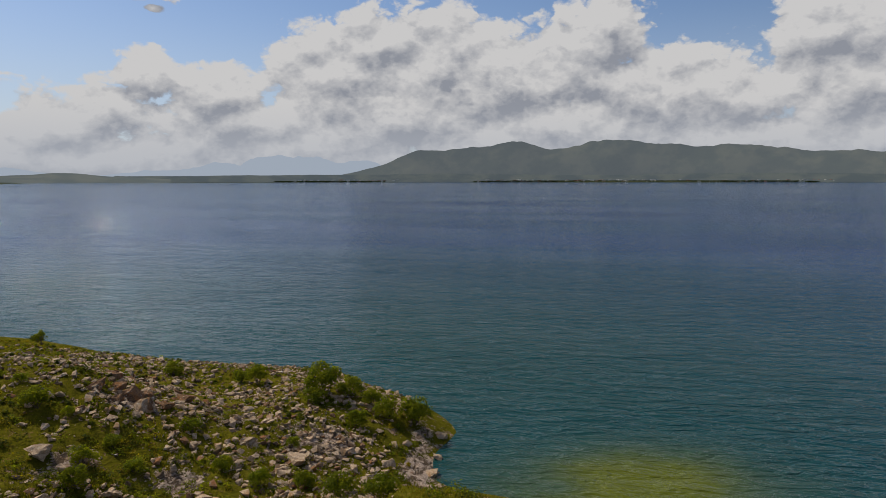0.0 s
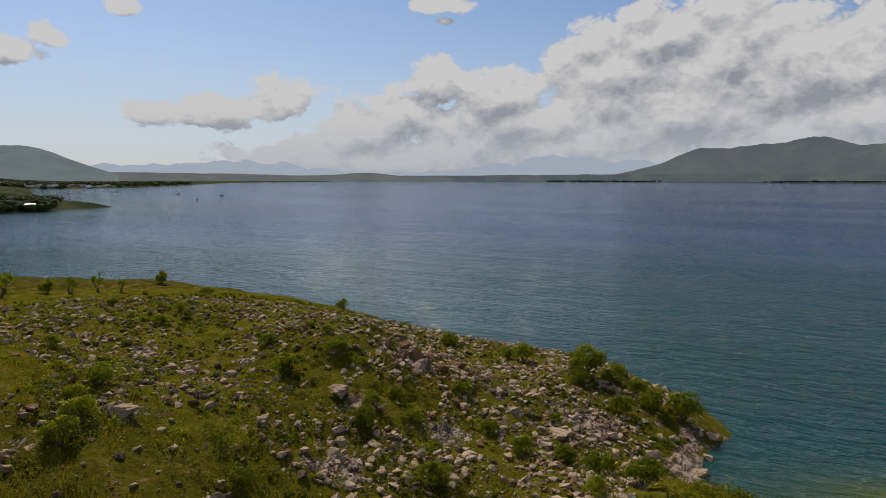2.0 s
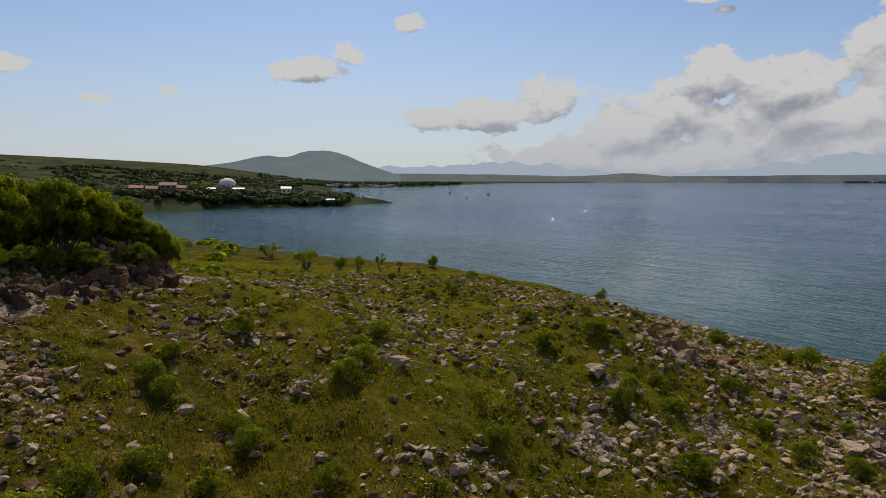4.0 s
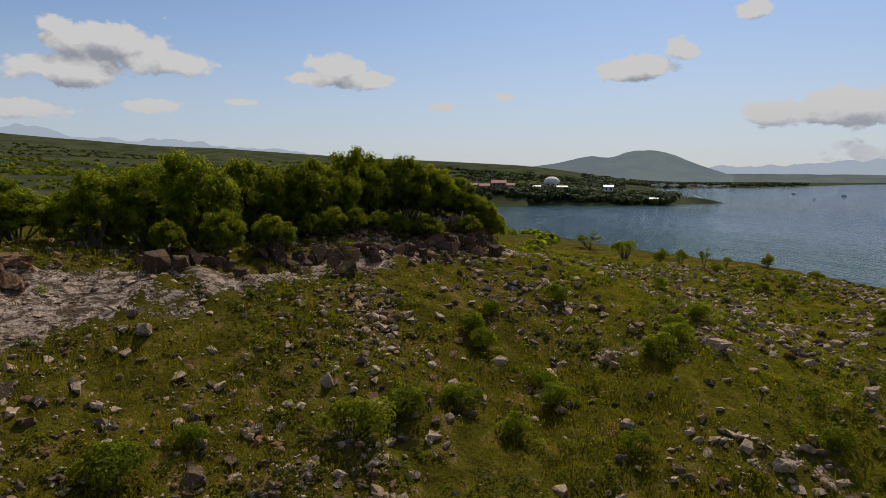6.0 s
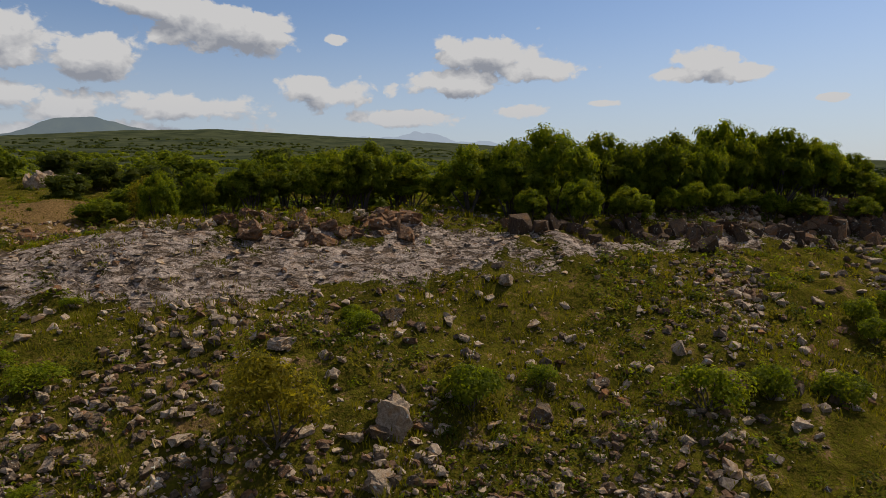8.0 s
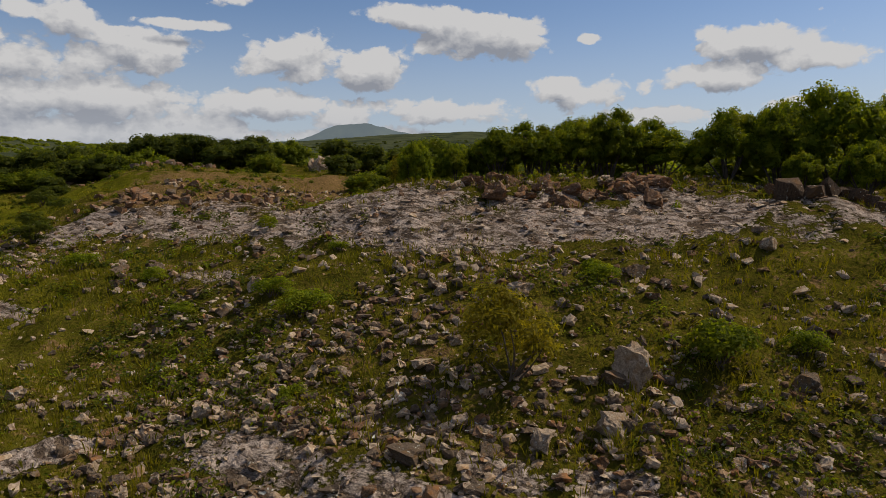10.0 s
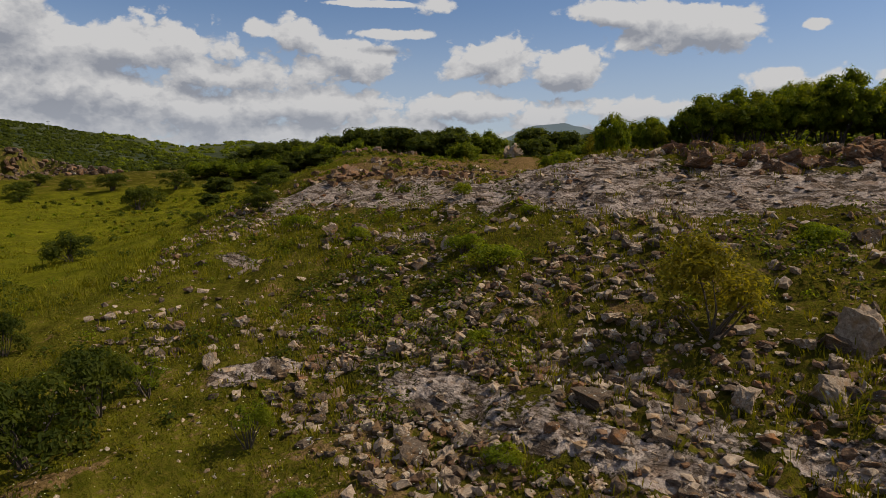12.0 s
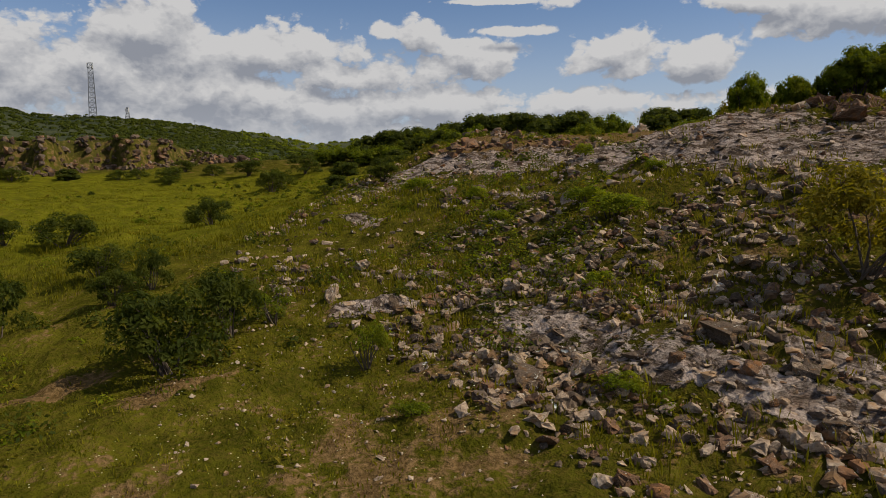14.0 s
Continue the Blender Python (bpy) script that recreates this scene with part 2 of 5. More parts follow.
def make_leaf(name, dark, light, tip, pass_light=0.52):
    made, n = material(name)
    island = n.add("ShaderNodeNewGeometry").outputs["Random Per Island"]
    pick = n.add("ShaderNodeObjectInfo").outputs["Random"]
    patch = n.noise(1.3, 2, 0.5, spot(n))
    colour = n.mix(island, dark, light)
    colour = n.mix(n.math("MULTIPLY", n.smooth(patch, 0.45, 0.7), 0.7), colour, tip)
    colour = n.mix(n.math("MULTIPLY", pick, 0.3), colour, dark)
    front = n.add("ShaderNodeBsdfPrincipled", {"Base Color": colour, "Roughness": 0.7, "Specular IOR Level": 0.08})
    bright = n.vec("MULTIPLY", colour, (2.0, 1.9, 0.7))
    behind = n.add("ShaderNodeBsdfTranslucent", {"Color": bright})
    both = n.add("ShaderNodeMixShader", {0: pass_light, 1: front.outputs[0], 2: behind.outputs[0]})
    n.add("ShaderNodeOutputMaterial", {"Surface": both.outputs[0]})
    return made


def make_plain(name, colour, rough=0.7, metal=0.0, wear=0.25, scale=3.0):
    made, n = material(name)
    p = n.add("ShaderNodeTexCoord").outputs["Object"]
    grain = n.noise(scale, 5, 0.6, p)
    shade = n.mix(n.math("MULTIPLY", n.smooth(grain, 0.35, 0.7), wear), colour, tuple(c * 0.45 for c in colour))
    finish(n, shade, rough, grain, 0.2, 0.02, Metallic=metal)
    return made


def make_hazed_hill(name, low, high, haze, glow):
    """Far hills: dry grass and scrub, with the haze painted on as an even glow."""
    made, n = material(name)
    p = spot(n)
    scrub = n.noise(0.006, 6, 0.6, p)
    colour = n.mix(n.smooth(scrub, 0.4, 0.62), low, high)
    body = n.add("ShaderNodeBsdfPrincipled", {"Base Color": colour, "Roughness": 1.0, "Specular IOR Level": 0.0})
    # aerial haze is put into the material: a flat emission mixed over the growth
    haze_glow = n.add("ShaderNodeEmission", {"Color": (*haze, 1.0), "Strength": 0.8})
    both = n.add("ShaderNodeMixShader", {0: glow, 1: body.outputs[0], 2: haze_glow.outputs[0]})
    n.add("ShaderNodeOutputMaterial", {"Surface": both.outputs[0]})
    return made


GROUND, WATER = make_ground(), make_water()
STONE = make_stone("pale_limestone", (0.24, 0.168, 0.112), (0.53, 0.41, 0.295), (0.32, 0.195, 0.10))
STONE_DARK = make_stone("weathered_stone", (0.075, 0.053, 0.036), (0.21, 0.152, 0.108), (0.20, 0.115, 0.055))
STONE_CRAG = make_stone("brown_crag", (0.045, 0.030, 0.020), (0.125, 0.082, 0.055), (0.12, 0.065, 0.03))
STONE_RUST = make_stone("rusty_stone", (0.10, 0.055, 0.033), (0.28, 0.17, 0.10), (0.27, 0.125, 0.05))
LEAF = make_leaf("hawthorn_leaves", (0.056, 0.076, 0.005), (0.135, 0.16, 0.010), (0.195, 0.20, 0.012), 0.56)
LEAF_BRIGHT = make_leaf("fresh_leaves", (0.055, 0.080, 0.004), (0.175, 0.205, 0.009), (0.25, 0.25, 0.012))
LEAF_OLIVE = make_leaf("olive_leaves", (0.07, 0.062, 0.006), (0.185, 0.155, 0.014), (0.25, 0.20, 0.02))
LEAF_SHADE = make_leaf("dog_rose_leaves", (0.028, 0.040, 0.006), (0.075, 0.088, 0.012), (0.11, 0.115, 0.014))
LEAF_DARK = make_leaf("dark_leaves", (0.012, 0.022, 0.008), (0.030, 0.046, 0.014), (0.042, 0.060, 0.015), 0.3)
BLADE = make_leaf("grass_blades", (0.07, 0.070, 0.003), (0.175, 0.158, 0.007), (0.23, 0.185, 0.012), 0.3)
PETAL = make_plain("white_petals", (0.75, 0.72, 0.42), 0.8, 0, 0.1)
BARK = make_plain("grey_bark", (0.09, 0.065, 0.045), 0.9, 0, 0.5, 8)
# far hills: two growth colours, then the painted haze colour and its share
HILL_FAR = make_hazed_hill("hazy_blue_range", (0.05, 0.07, 0.08), (0.10, 0.12, 0.12), (0.60, 0.69, 0.82), 0.84)
HILL_MID = make_hazed_hill("scrubby_range", (0.04, 0.048, 0.028), (0.085, 0.085, 0.05), (0.30, 0.35, 0.40), 0.42)
HILL_SHORE = make_hazed_hill("far_shore_fields", (0.02, 0.028, 0.02), (0.07, 0.075, 0.045), (0.26, 0.31, 0.36), 0.4)
HILL_CONE = make_hazed_hill("cone_hill", (0.05, 0.06, 0.03), (0.10, 0.11, 0.05), (0.30, 0.37, 0.44), 0.55)
STEEL = make_plain("galvanised_steel", (0.20, 0.21, 0.22), 0.55, 0.6)
WHITE_WALL = make_plain("white_render", (0.60, 0.59, 0.56), 0.85)
BUFF_WALL = make_plain("tuff_wall", (0.27, 0.15, 0.11), 0.9)
RED_ROOF = make_plain("red_roof", (0.22, 0.08, 0.05), 0.8)
GREY_ROOF = make_plain("grey_sheet_roof", (0.35, 0.36, 0.38), 0.5)
GLASS = make_plain("dark_glass", (0.02, 0.025, 0.03), 0.1, 0, 0.05)

# ---- land and water ----
# the shore as one loop round the land: the headland, the bay, the far rim of the lake
SHORE_NEAR = [
    (-1.4, 41.5), (-0.4, 44.5), (-0.5, 48), (0.4, 52), (-1.2, 56), (-3.4, 61), (-7, 64.5), (-11, 69), (-15.5, 69.5), (-22, 70.5), (-29.5, 72.5), (-40, 77),
    (-53, 84), (-68, 88), (-88, 92), (-108, 86), (-132, 81), (-155, 74), (-230, 76), (-330, 110), (-380, 155), (-372, 205), (-357, 251), (-376, 330),
]
SHORE_FAR = [
    (-420, 345), (-520, 380), (-1076, 770), (-1120, 1060), (-1162, 1090), (-1300, 1300), (-2106, 2497), (-2300, 3700), (-2000, 4250), (0, 4650), (2600, 3900),
    (4700, 1200), (7000, 0), (7000, -7000), (-7000, -7000), (-7000, 7000), (9000, 7000), (9000, -9000), (60, -9000), (50, -80), (26, -30), (16, 0), (10, 20), (3, 34),
]
# knolls and hollows: x, y, radius, height
KNOLLS_NORTH = [
    (-34, 72, 9, -0.3), (2, 64, 9, -0.7), (-88, 56, 28, -1.4), (-30, 56, 9, 1.0), (-50, 52, 16, 1.2),
    (-22, 52, 9, -2.2), (-6, 52, 9, 1.0), (-26, 44, 9, 3.4), (-2, 44, 9, -1.0), (-14, 32, 9, -0.9),
    (2, 32, 9, 3.4), (-34, 32, 9, -0.8), (-38, 24, 9, 1.8), (-26, 24, 9, 1.5), (-50, 20, 9, 1.8),
    (-10, 20, 9, -2.1), (-38, 8, 9, 1.9), (-26, 8, 9, 0.9), (-2, 4, 16, -2.6), (2, 0, 9, 1.6),
]
KNOLLS_SOUTH = [
    (-38, -4, 9, 1.2), (-22, -12, 9, 1.6), (-42, -12, 9, 1.0), (-88, -14, 28, -2.3), (-30, -16, 9, 3.4),
    (-82, -20, 50, 9.8), (-18, -24, 9, 1.0), (-14, -32, 9, 0.6), (-38, -36, 9, 2.2), (-26, -40, 9, 3.1),
    (-10, -48, 9, -0.8), (-58, -52, 16, 1.2), (-38, -56, 9, 3.4), (24, -56, 28, 2.2), (-18, -76, 16, -1.7),
    (-74, -84, 28, 5.3), (-6, -100, 9, -1.4), (-34, -116, 50, 6.0), (-50, -124, 9, 2.8), (24, -126, 28, 2.6),
]
# the lie of the slab and of the slope below it
KNOLLS_FINE = [
    (-26, -15, 5.5, -0.8), (-26, -25, 5.5, 0.8), (-31, 0, 5.5, 0.8), (-26, 15, 5.5, -0.6), (-11, -15, 5.5, -0.2), (-26, -10, 5.5, -0.6), (-31, -5, 5.5, 0.6), (-21, -5, 5.5, 0.5),
    (-26, -20, 5.5, 0.5), (-11, -25, 5.5, -0.3), (-26, 10, 5.5, -0.3), (-6, -25, 5.5, 0.3), (-36, -5, 5.5, 0.5), (-21, -15, 5.5, -0.3),
    (-40.5, 1.0, 4.0, 0.8), (-43.6, 7.0, 4.2, 1.5), (-46.6, 12.2, 4.2, 1.8), (-47.8, 16.4, 3.2, 1.5),
]
# skyline of the land: yaw, height in degrees, how far off in metres
LAND_LINE = [
    (40, 0.0, 2800), (56, 0.7, 2800), (60, 1.1, 2800), (64, 1.2, 2800), (72, 1.6, 2800), (79, 1.86, 2800), (84, 2.15, 2800), (90, 2.5, 2800), (95, 2.6, 2800), (105, 3.25, 2700),
    (112, 3.5, 2600), (120, 3.85, 2600), (127, 3.55, 2400), (137, 2.7, 1500), (149, 2.5, 800), (155, 3.0, 620), (160, 2.5, 480), (163, 3.2, 400), (171, 4.1, 340), (176, 4.4, 330),
    (180, 4.35, 330), (182, 4.9, 320), (190, 5.3, 320), (215, 4.0, 400),
]
LATTICE = np.random.RandomState(7).rand(64, 64)


def value_noise(x, y):
    i, j = np.floor(x).astype(int), np.floor(y).astype(int)
    u, v = x - i, y - j
    u, v = u * u * (3 - 2 * u), v * v * (3 - 2 * v)
    a, b = LATTICE[i % 64, j % 64], LATTICE[(i + 1) % 64, j % 64]
    c, d = LATTICE[i % 64, (j + 1) % 64], LATTICE[(i + 1) % 64, (j + 1) % 64]
    return (a * (1 - u) + b * u) * (1 - v) + (c * (1 - u) + d * u) * v - 0.5


def fractal(x, y, size, octaves=4, rough=0.5):
    total, gain = 0.0, 1.0
    for k in range(octaves):
        total = total + gain * value_noise(x / size * 2**k + 17.3 * k, y / size * 2**k - 9.1 * k)
        gain *= rough
    return total


def ease(x, low, high):
    """A soft step from nought at low to one at high."""
    t = np.clip((np.asarray(x, float) - low) / (high - low), 0, 1)
    return t * t * (3 - 2 * t)


def shore_distance(x, y):
    """Metres inland of the shore; below nought in the lake."""
    loop = np.array(SHORE_NEAR + SHORE_FAR, float)
    near, inside = np.full(x.shape, 1e9), np.zeros(x.shape, bool)
    for a, b in zip(loop, np.roll(loop, -1, 0)):
        e = b - a
        t = np.clip(((x - a[0]) * e[0] + (y - a[1]) * e[1]) / (e @ e), 0, 1)
        near = np.minimum(near, np.hypot(x - a[0] - t * e[0], y - a[1] - t * e[1]))
        inside ^= ((a[1] > y) != (b[1] > y)) & (x < e[0] * (y - a[1]) / (e[1] + 1e-12) + a[0])
    return np.where(inside, near, -near)


def blot(x, y, rows):
    """Soft patches: x, y, half length, half width, turn in degrees."""
    total = np.zeros(x.shape)
    for cx, cy, a, b, turn in rows:
        c, s = math.cos(radians(turn)), math.sin(radians(turn))
        u, v = ((x - cx) * c + (y - cy) * s) / a, ((y - cy) * c - (x - cx) * s) / b
        total = np.maximum(total, np.exp(-(u * u + v * v)))
    return total


ROCK_PATCHES = [
    (-8.5, 44, 5, 5, 0), (-15, 46, 5, 3, 0), (-29.0, 31, 3.0, 1.6, 40), (-26.5, 23.5, 2.6, 1.5, 40), (-19.8, 20.5, 2.4, 1.6, 60), (-18.0, 28.0, 3.0, 1.8, 60), (-20.3, 34.4, 3.0, 1.6, 70), (-20.4, 42.5, 2.8, 1.6, 30),
    (-14.4, 36.0, 3.0, 2.2, 0), (-37.5, 34.0, 3.0, 1.2, 130), (-30.4, 14.0, 3.6, 1.6, 100), (-29.0, 36.0, 2.4, 1.2, 60), (-27.5, 17.5, 2.0, 1.2, 95), (-13.7, 40.5, 3.0, 1.8, 0), (-9.9, 42.2, 3, 2.4, 0), (-5.0, 48.5, 3, 2, 120),
    (-1.8, 44, 1.2, 7, 0), (-12.6, -27.5, 1.8, 0.7, 110), (-17.4, -22.8, 2.2, 1.0, 120),
]
# the pale slab and the bare ledge below it, as strips: from x, y to x, y, half width
ROCK_STRIPS = [
    (-20.5, -36.5, -24.5, -31.0, 2.6), (-24.5, -31.0, -24.0, -22.0, 3.6), (-24.0, -22.0, -24.0, -16.5, 3.1), (-24.0, -16.5, -27.2, -11.8, 3.0), (-27.2, -11.8, -30.0, -7.8, 3.1), (-30.0, -7.8, -31.6, -2.6, 2.9),
    (-31.6, -2.6, -33.0, 0.8, 1.4), (-33.0, 0.8, -38.5, 8.0, 0.9), (-38.5, 8.0, -43.0, 15.0, 1.3), (-43.0, 15.0, -47.5, 22.5, 1.7), (-47.5, 22.5, -56.0, 34.0, 1.6),
    (-7.5, -16.9, -9.0, -16.5, 0.55), (-10.6, -14.2, -11.2, -11.4, 0.8), (-11.2, -11.4, -11.4, -9.0, 0.85), (-11.4, -9.0, -11.8, -6.8, 0.6), (-11.8, -6.8, -12.6, -4.8, 0.65), (-13.2, -7.4, -14.6, -4.0, 0.55),
]
BARE_PATCHES = [(-5.6, -10.6, 4.0, 2.4, 20), (-0.2, -16.9, 1.2, 0.45, 10), (-2.6, -15.0, 1.0, 0.4, 10), (-27, -36, 7, 4, 60), (-34, -42, 11, 6, 55), (-36, -30, 8, 4, 60)]


def rock_cover(x, y):
    """Where bare rock comes to the surface."""
    total = blot(x, y, ROCK_PATCHES)
    for ax, ay, bx, by, half in ROCK_STRIPS:
        ex, ey = bx - ax, by - ay
        t = np.clip(((x - ax) * ex + (y - ay) * ey) / (ex * ex + ey * ey), 0, 1)
        away = np.hypot(x - ax - t * ex, y - ay - t * ey)
        total = np.maximum(total, 1 - ease(away, half * 0.62, half * 1.35))
    return total


def cliff_edge(yaw):
    return 117 + 4 * np.sin(yaw * 0.9) + 2 * np.sin(yaw * 2.3 + 1)


def cliff_step(yaw, far):
    """The rocky scarp at the meadow's end."""
    edge = cliff_edge(yaw)
    return 4.6 * ease(far, edge - 2.0, edge + 2.0) * ease(yaw, 164, 174) * (1 - ease(yaw, 205, 215))


def height(x, y, fine=True):
    x, y = np.asarray(x, float), np.asarray(y, float)
    s = shore_distance(x, y)
    z = np.where(s > 0, 5 * (1 - np.exp(-s / 14)), np.maximum(-3, s * 0.18))
    for cx, cy, r, h in KNOLLS_NORTH + KNOLLS_SOUTH + KNOLLS_FINE:
        z = z + h * np.exp(-((x - cx) ** 2 + (y - cy) ** 2) / r**2)
    far, yaw = np.hypot(x, y), np.degrees(np.arctan2(-x, y)) % 360
    line = np.array(LAND_LINE, float)
    steep, crest = np.interp(yaw, line[:, 0], line[:, 1]), np.interp(yaw, line[:, 0], line[:, 2])
    away = ease(yaw, 52, 66) * (1 - ease(yaw, 215, 235))
    climb = np.clip((far - 130) / (crest - 130), 0, 1) ** 1.25
    top = crest * np.tan(np.radians(steep)) + 8 - 4 * ease(yaw, 140, 155) - 4.6 * ease(yaw, 164, 174)
    fall = 1 - 0.5 * ease(far, crest * 1.05, crest * 1.9)
    roll = fractal(x, y, 260, 4) * np.clip((far - 150) / 500, 0, 1) * 14 * np.clip(crest / 2800, 0.25, 1) * (1 - ease(far, crest * 0.8, crest))
    z = z + np.where(s > 0, away * (climb * top * fall + roll * ease(s, 0, 200)) + cliff_step(yaw, far), 0)
    dry = ease(s, 0.2, 3.0) * (1 - ease(far, 150, 260))
    if fine:
        z = z + dry * (0.5 * fractal(x, y, 3.0, 5, 0.6) + 0.35 * fractal(x + 50, y, 11, 2))
        rock = np.clip(rock_cover(x, y) * 1.3, 0, 1) * dry
        ledges = np.abs(fractal(x + 90, y + 40, 2.1, 4, 0.6))
        z = z + rock * (0.14 - 0.48 * ledges)
    return z


def mesh_from(name, verts, faces, mat, smooth=False):
    """A mesh out of arrays; all faces have the same number of corners."""
    made = bpy.data.meshes.new(name)
    verts, faces = np.asarray(verts, np.float32), np.asarray(faces, np.int32)
    made.vertices.add(len(verts))
    made.vertices.foreach_set("co", verts.ravel())
    made.loops.add(faces.size)
    made.loops.foreach_set("vertex_index", faces.ravel())
    made.polygons.add(len(faces))
    made.polygons.foreach_set("loop_start", np.arange(0, faces.size, faces.shape[1], dtype=np.int32))
    made.polygons.foreach_set("loop_total", np.full(len(faces), faces.shape[1], np.int32))
    made.polygons.foreach_set("use_smooth", np.full(len(faces), smooth))
    made.materials.append(mat)
    made.update()
    made.validate()
    return made


def grid_faces(rows, columns, closed=False):
    i = np.arange(rows * columns).reshape(rows, columns)
    if closed:
        i = np.concatenate([i, i[:, :1]], 1)
    return np.stack([i[:-1, :-1], i[:-1, 1:], i[1:, 1:], i[1:, :-1]], -1).reshape(-1, 4)


def mark(mesh, name, values):
    mesh.attributes.new(name, "FLOAT", "POINT").data.foreach_set("value", np.asarray(values, np.float32).ravel())


def build_ground():
    yaw = np.radians(np.concatenate([np.arange(-36, 190, 0.46), np.arange(190, 324, 4.0)]))
    far = np.concatenate([[0.004, 2, 4], 6 * np.exp(np.arange(0, math.log(160 / 6), 0.0145)), 160 * np.exp(np.arange(0.0125, math.log(4950 / 160), 0.035)), [4950]])
    r, a = np.meshgrid(far, yaw, indexing="ij")
    x, y = -np.sin(a) * r, np.cos(a) * r
    z = height(x, y)
    mesh = mesh_from("ground", np.stack([x, y, z], -1).reshape(-1, 3), grid_faces(len(far), len(yaw), True)[:, ::-1], GROUND, True)
    s = shore_distance(x, y)
    rocky = np.clip(rock_cover(x, y) * (0.85 + 0.9 * fractal(x, y, 2.5, 3)) * (1 - 0.3 * ease(y, 4, 14)), 0, 1) + 0.35 * ease(s, 4, 0) * (r < 150)
    face = np.degrees(a) % 360
    scarp = 0.16 * np.exp(-((r - cliff_edge(face)) / 3.4) ** 2) * ease(face, 163, 170) * (1 - ease(face, 205, 215))
    lush = 0.85 * ease(y, -20, -38) * ease(x, -22, -10) * (1 - ease(r, 106, 114))
    lush = np.maximum(lush, 0.85 * ease(y, -40, -46) * ease(x, -40, -30) * (1 - ease(r, 88, 98)))
    lush = np.maximum(lush, 0.2 * ease(y, -3, -12) * ease(x, -10, -6) * (r < 60))
    lush = np.maximum(lush, 0.4 * ease(y, 14, 26) * (r < 105))
    mark(mesh, "heath", ease(r, 100, 170) * (1 - lush))
    mark(mesh, "rocky", np.clip(rocky, 0, 1) * (r < 170))
    mark(mesh, "lush", np.clip(lush, 0, 1))
    mark(mesh, "bare", np.clip(scarp + np.maximum(0.32 * blot(x, y, BARE_PATCHES[:1]) + blot(x, y, BARE_PATCHES[1:]), 0.08 * ease(y, 16, 30) * (r < 110)), 0, 1))
    return tagged(new("ground", mesh), "stony headland of short grass, pale rock and bare soil", "ground", kind="structure")


def build_water():
    far = np.concatenate([[1.0], 8 * np.exp(np.arange(0, math.log(4990 / 8), 0.04)), [4990]])
    yaw = np.radians(np.arange(0, 360, 1.5))
    r, a = np.meshgrid(far, yaw, indexing="ij")
    x, y = -np.sin(a) * r, np.cos(a) * r
    mesh = mesh_from("water", np.stack([x, y, 0 * x], -1).reshape(-1, 3), grid_faces(len(far), len(yaw), True)[:, ::-1], WATER, True)
    mark(mesh, "shallow", ease(-shore_distance(x, y), 170, 0))
    mark(mesh, "algae", np.clip(blot(x, y, [(12.0, 41.5, 8, 5.5, 15), (8, 30, 11, 9, 0)]) * (1.2 + 1.2 * fractal(x, y, 6, 3)), 0, 1))
    return tagged(new("water", mesh), "wide blue-green lake with small wind waves", "lake", kind="structure")


def mountain(name, line, far, depth, mat, label, base=-2.0, rough=0.05, jag=0.06):
    """A range whose crest stands at the given yaws and heights in degrees."""
    rows = np.array(line, float)
    yaw = np.linspace(rows[0, 0], rows[-1, 0], max(40, int(abs(rows[-1, 0] - rows[0, 0]) * 5)))
    from_front = np.linspace(0, 1, 22)
    t, a = np.meshgrid(from_front, yaw, indexing="ij")
    crest = np.interp(a, rows[:, 0], rows[:, 1])
    soft = sum(np.interp(a + d, rows[:, 0], rows[:, 1]) for d in (-0.5, 0.5))
    crest = (2 * crest + soft) / 4
    r = far + depth * t
    top = np.tan(np.radians(crest)) * (far + depth) + 18
    px, py = -np.sin(np.radians(a)) * r, np.cos(np.radians(a)) * r
    spur = fractal(px, py, 420, 5, 0.55)
    z = base + (top - base) * (t**0.85 + rough * 6 * spur * t * (1 - t))
    z = z + top * (rough * 0.5 + jag) * fractal(px + 300, py, 130, 4) * t
    mesh = mesh_from(name, np.stack([px, py, z], -1).reshape(-1, 3), grid_faces(*t.shape)[:, ::-1], mat, True)
    return tagged(new(name, mesh), label, "mountain", kind="structure")


ground = build_ground()
water = build_water()
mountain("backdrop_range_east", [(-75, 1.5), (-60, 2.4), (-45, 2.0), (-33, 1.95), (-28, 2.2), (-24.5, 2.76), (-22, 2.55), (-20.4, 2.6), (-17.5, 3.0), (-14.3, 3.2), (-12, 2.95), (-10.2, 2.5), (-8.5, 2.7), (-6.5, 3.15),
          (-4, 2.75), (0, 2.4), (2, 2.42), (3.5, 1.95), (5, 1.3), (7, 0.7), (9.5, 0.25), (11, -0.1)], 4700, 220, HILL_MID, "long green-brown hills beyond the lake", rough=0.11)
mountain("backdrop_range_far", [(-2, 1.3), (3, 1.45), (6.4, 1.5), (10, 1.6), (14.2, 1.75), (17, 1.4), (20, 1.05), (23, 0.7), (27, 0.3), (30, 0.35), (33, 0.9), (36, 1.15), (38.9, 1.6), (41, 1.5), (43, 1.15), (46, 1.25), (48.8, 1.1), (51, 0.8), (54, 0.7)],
         4920, 40, HILL_FAR, "far mountains painted pale blue for the haze", rough=0.03, jag=0.3)
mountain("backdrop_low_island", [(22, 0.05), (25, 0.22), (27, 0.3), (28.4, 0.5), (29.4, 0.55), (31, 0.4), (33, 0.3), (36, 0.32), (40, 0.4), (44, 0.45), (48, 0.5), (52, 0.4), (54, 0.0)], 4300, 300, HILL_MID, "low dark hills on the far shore")
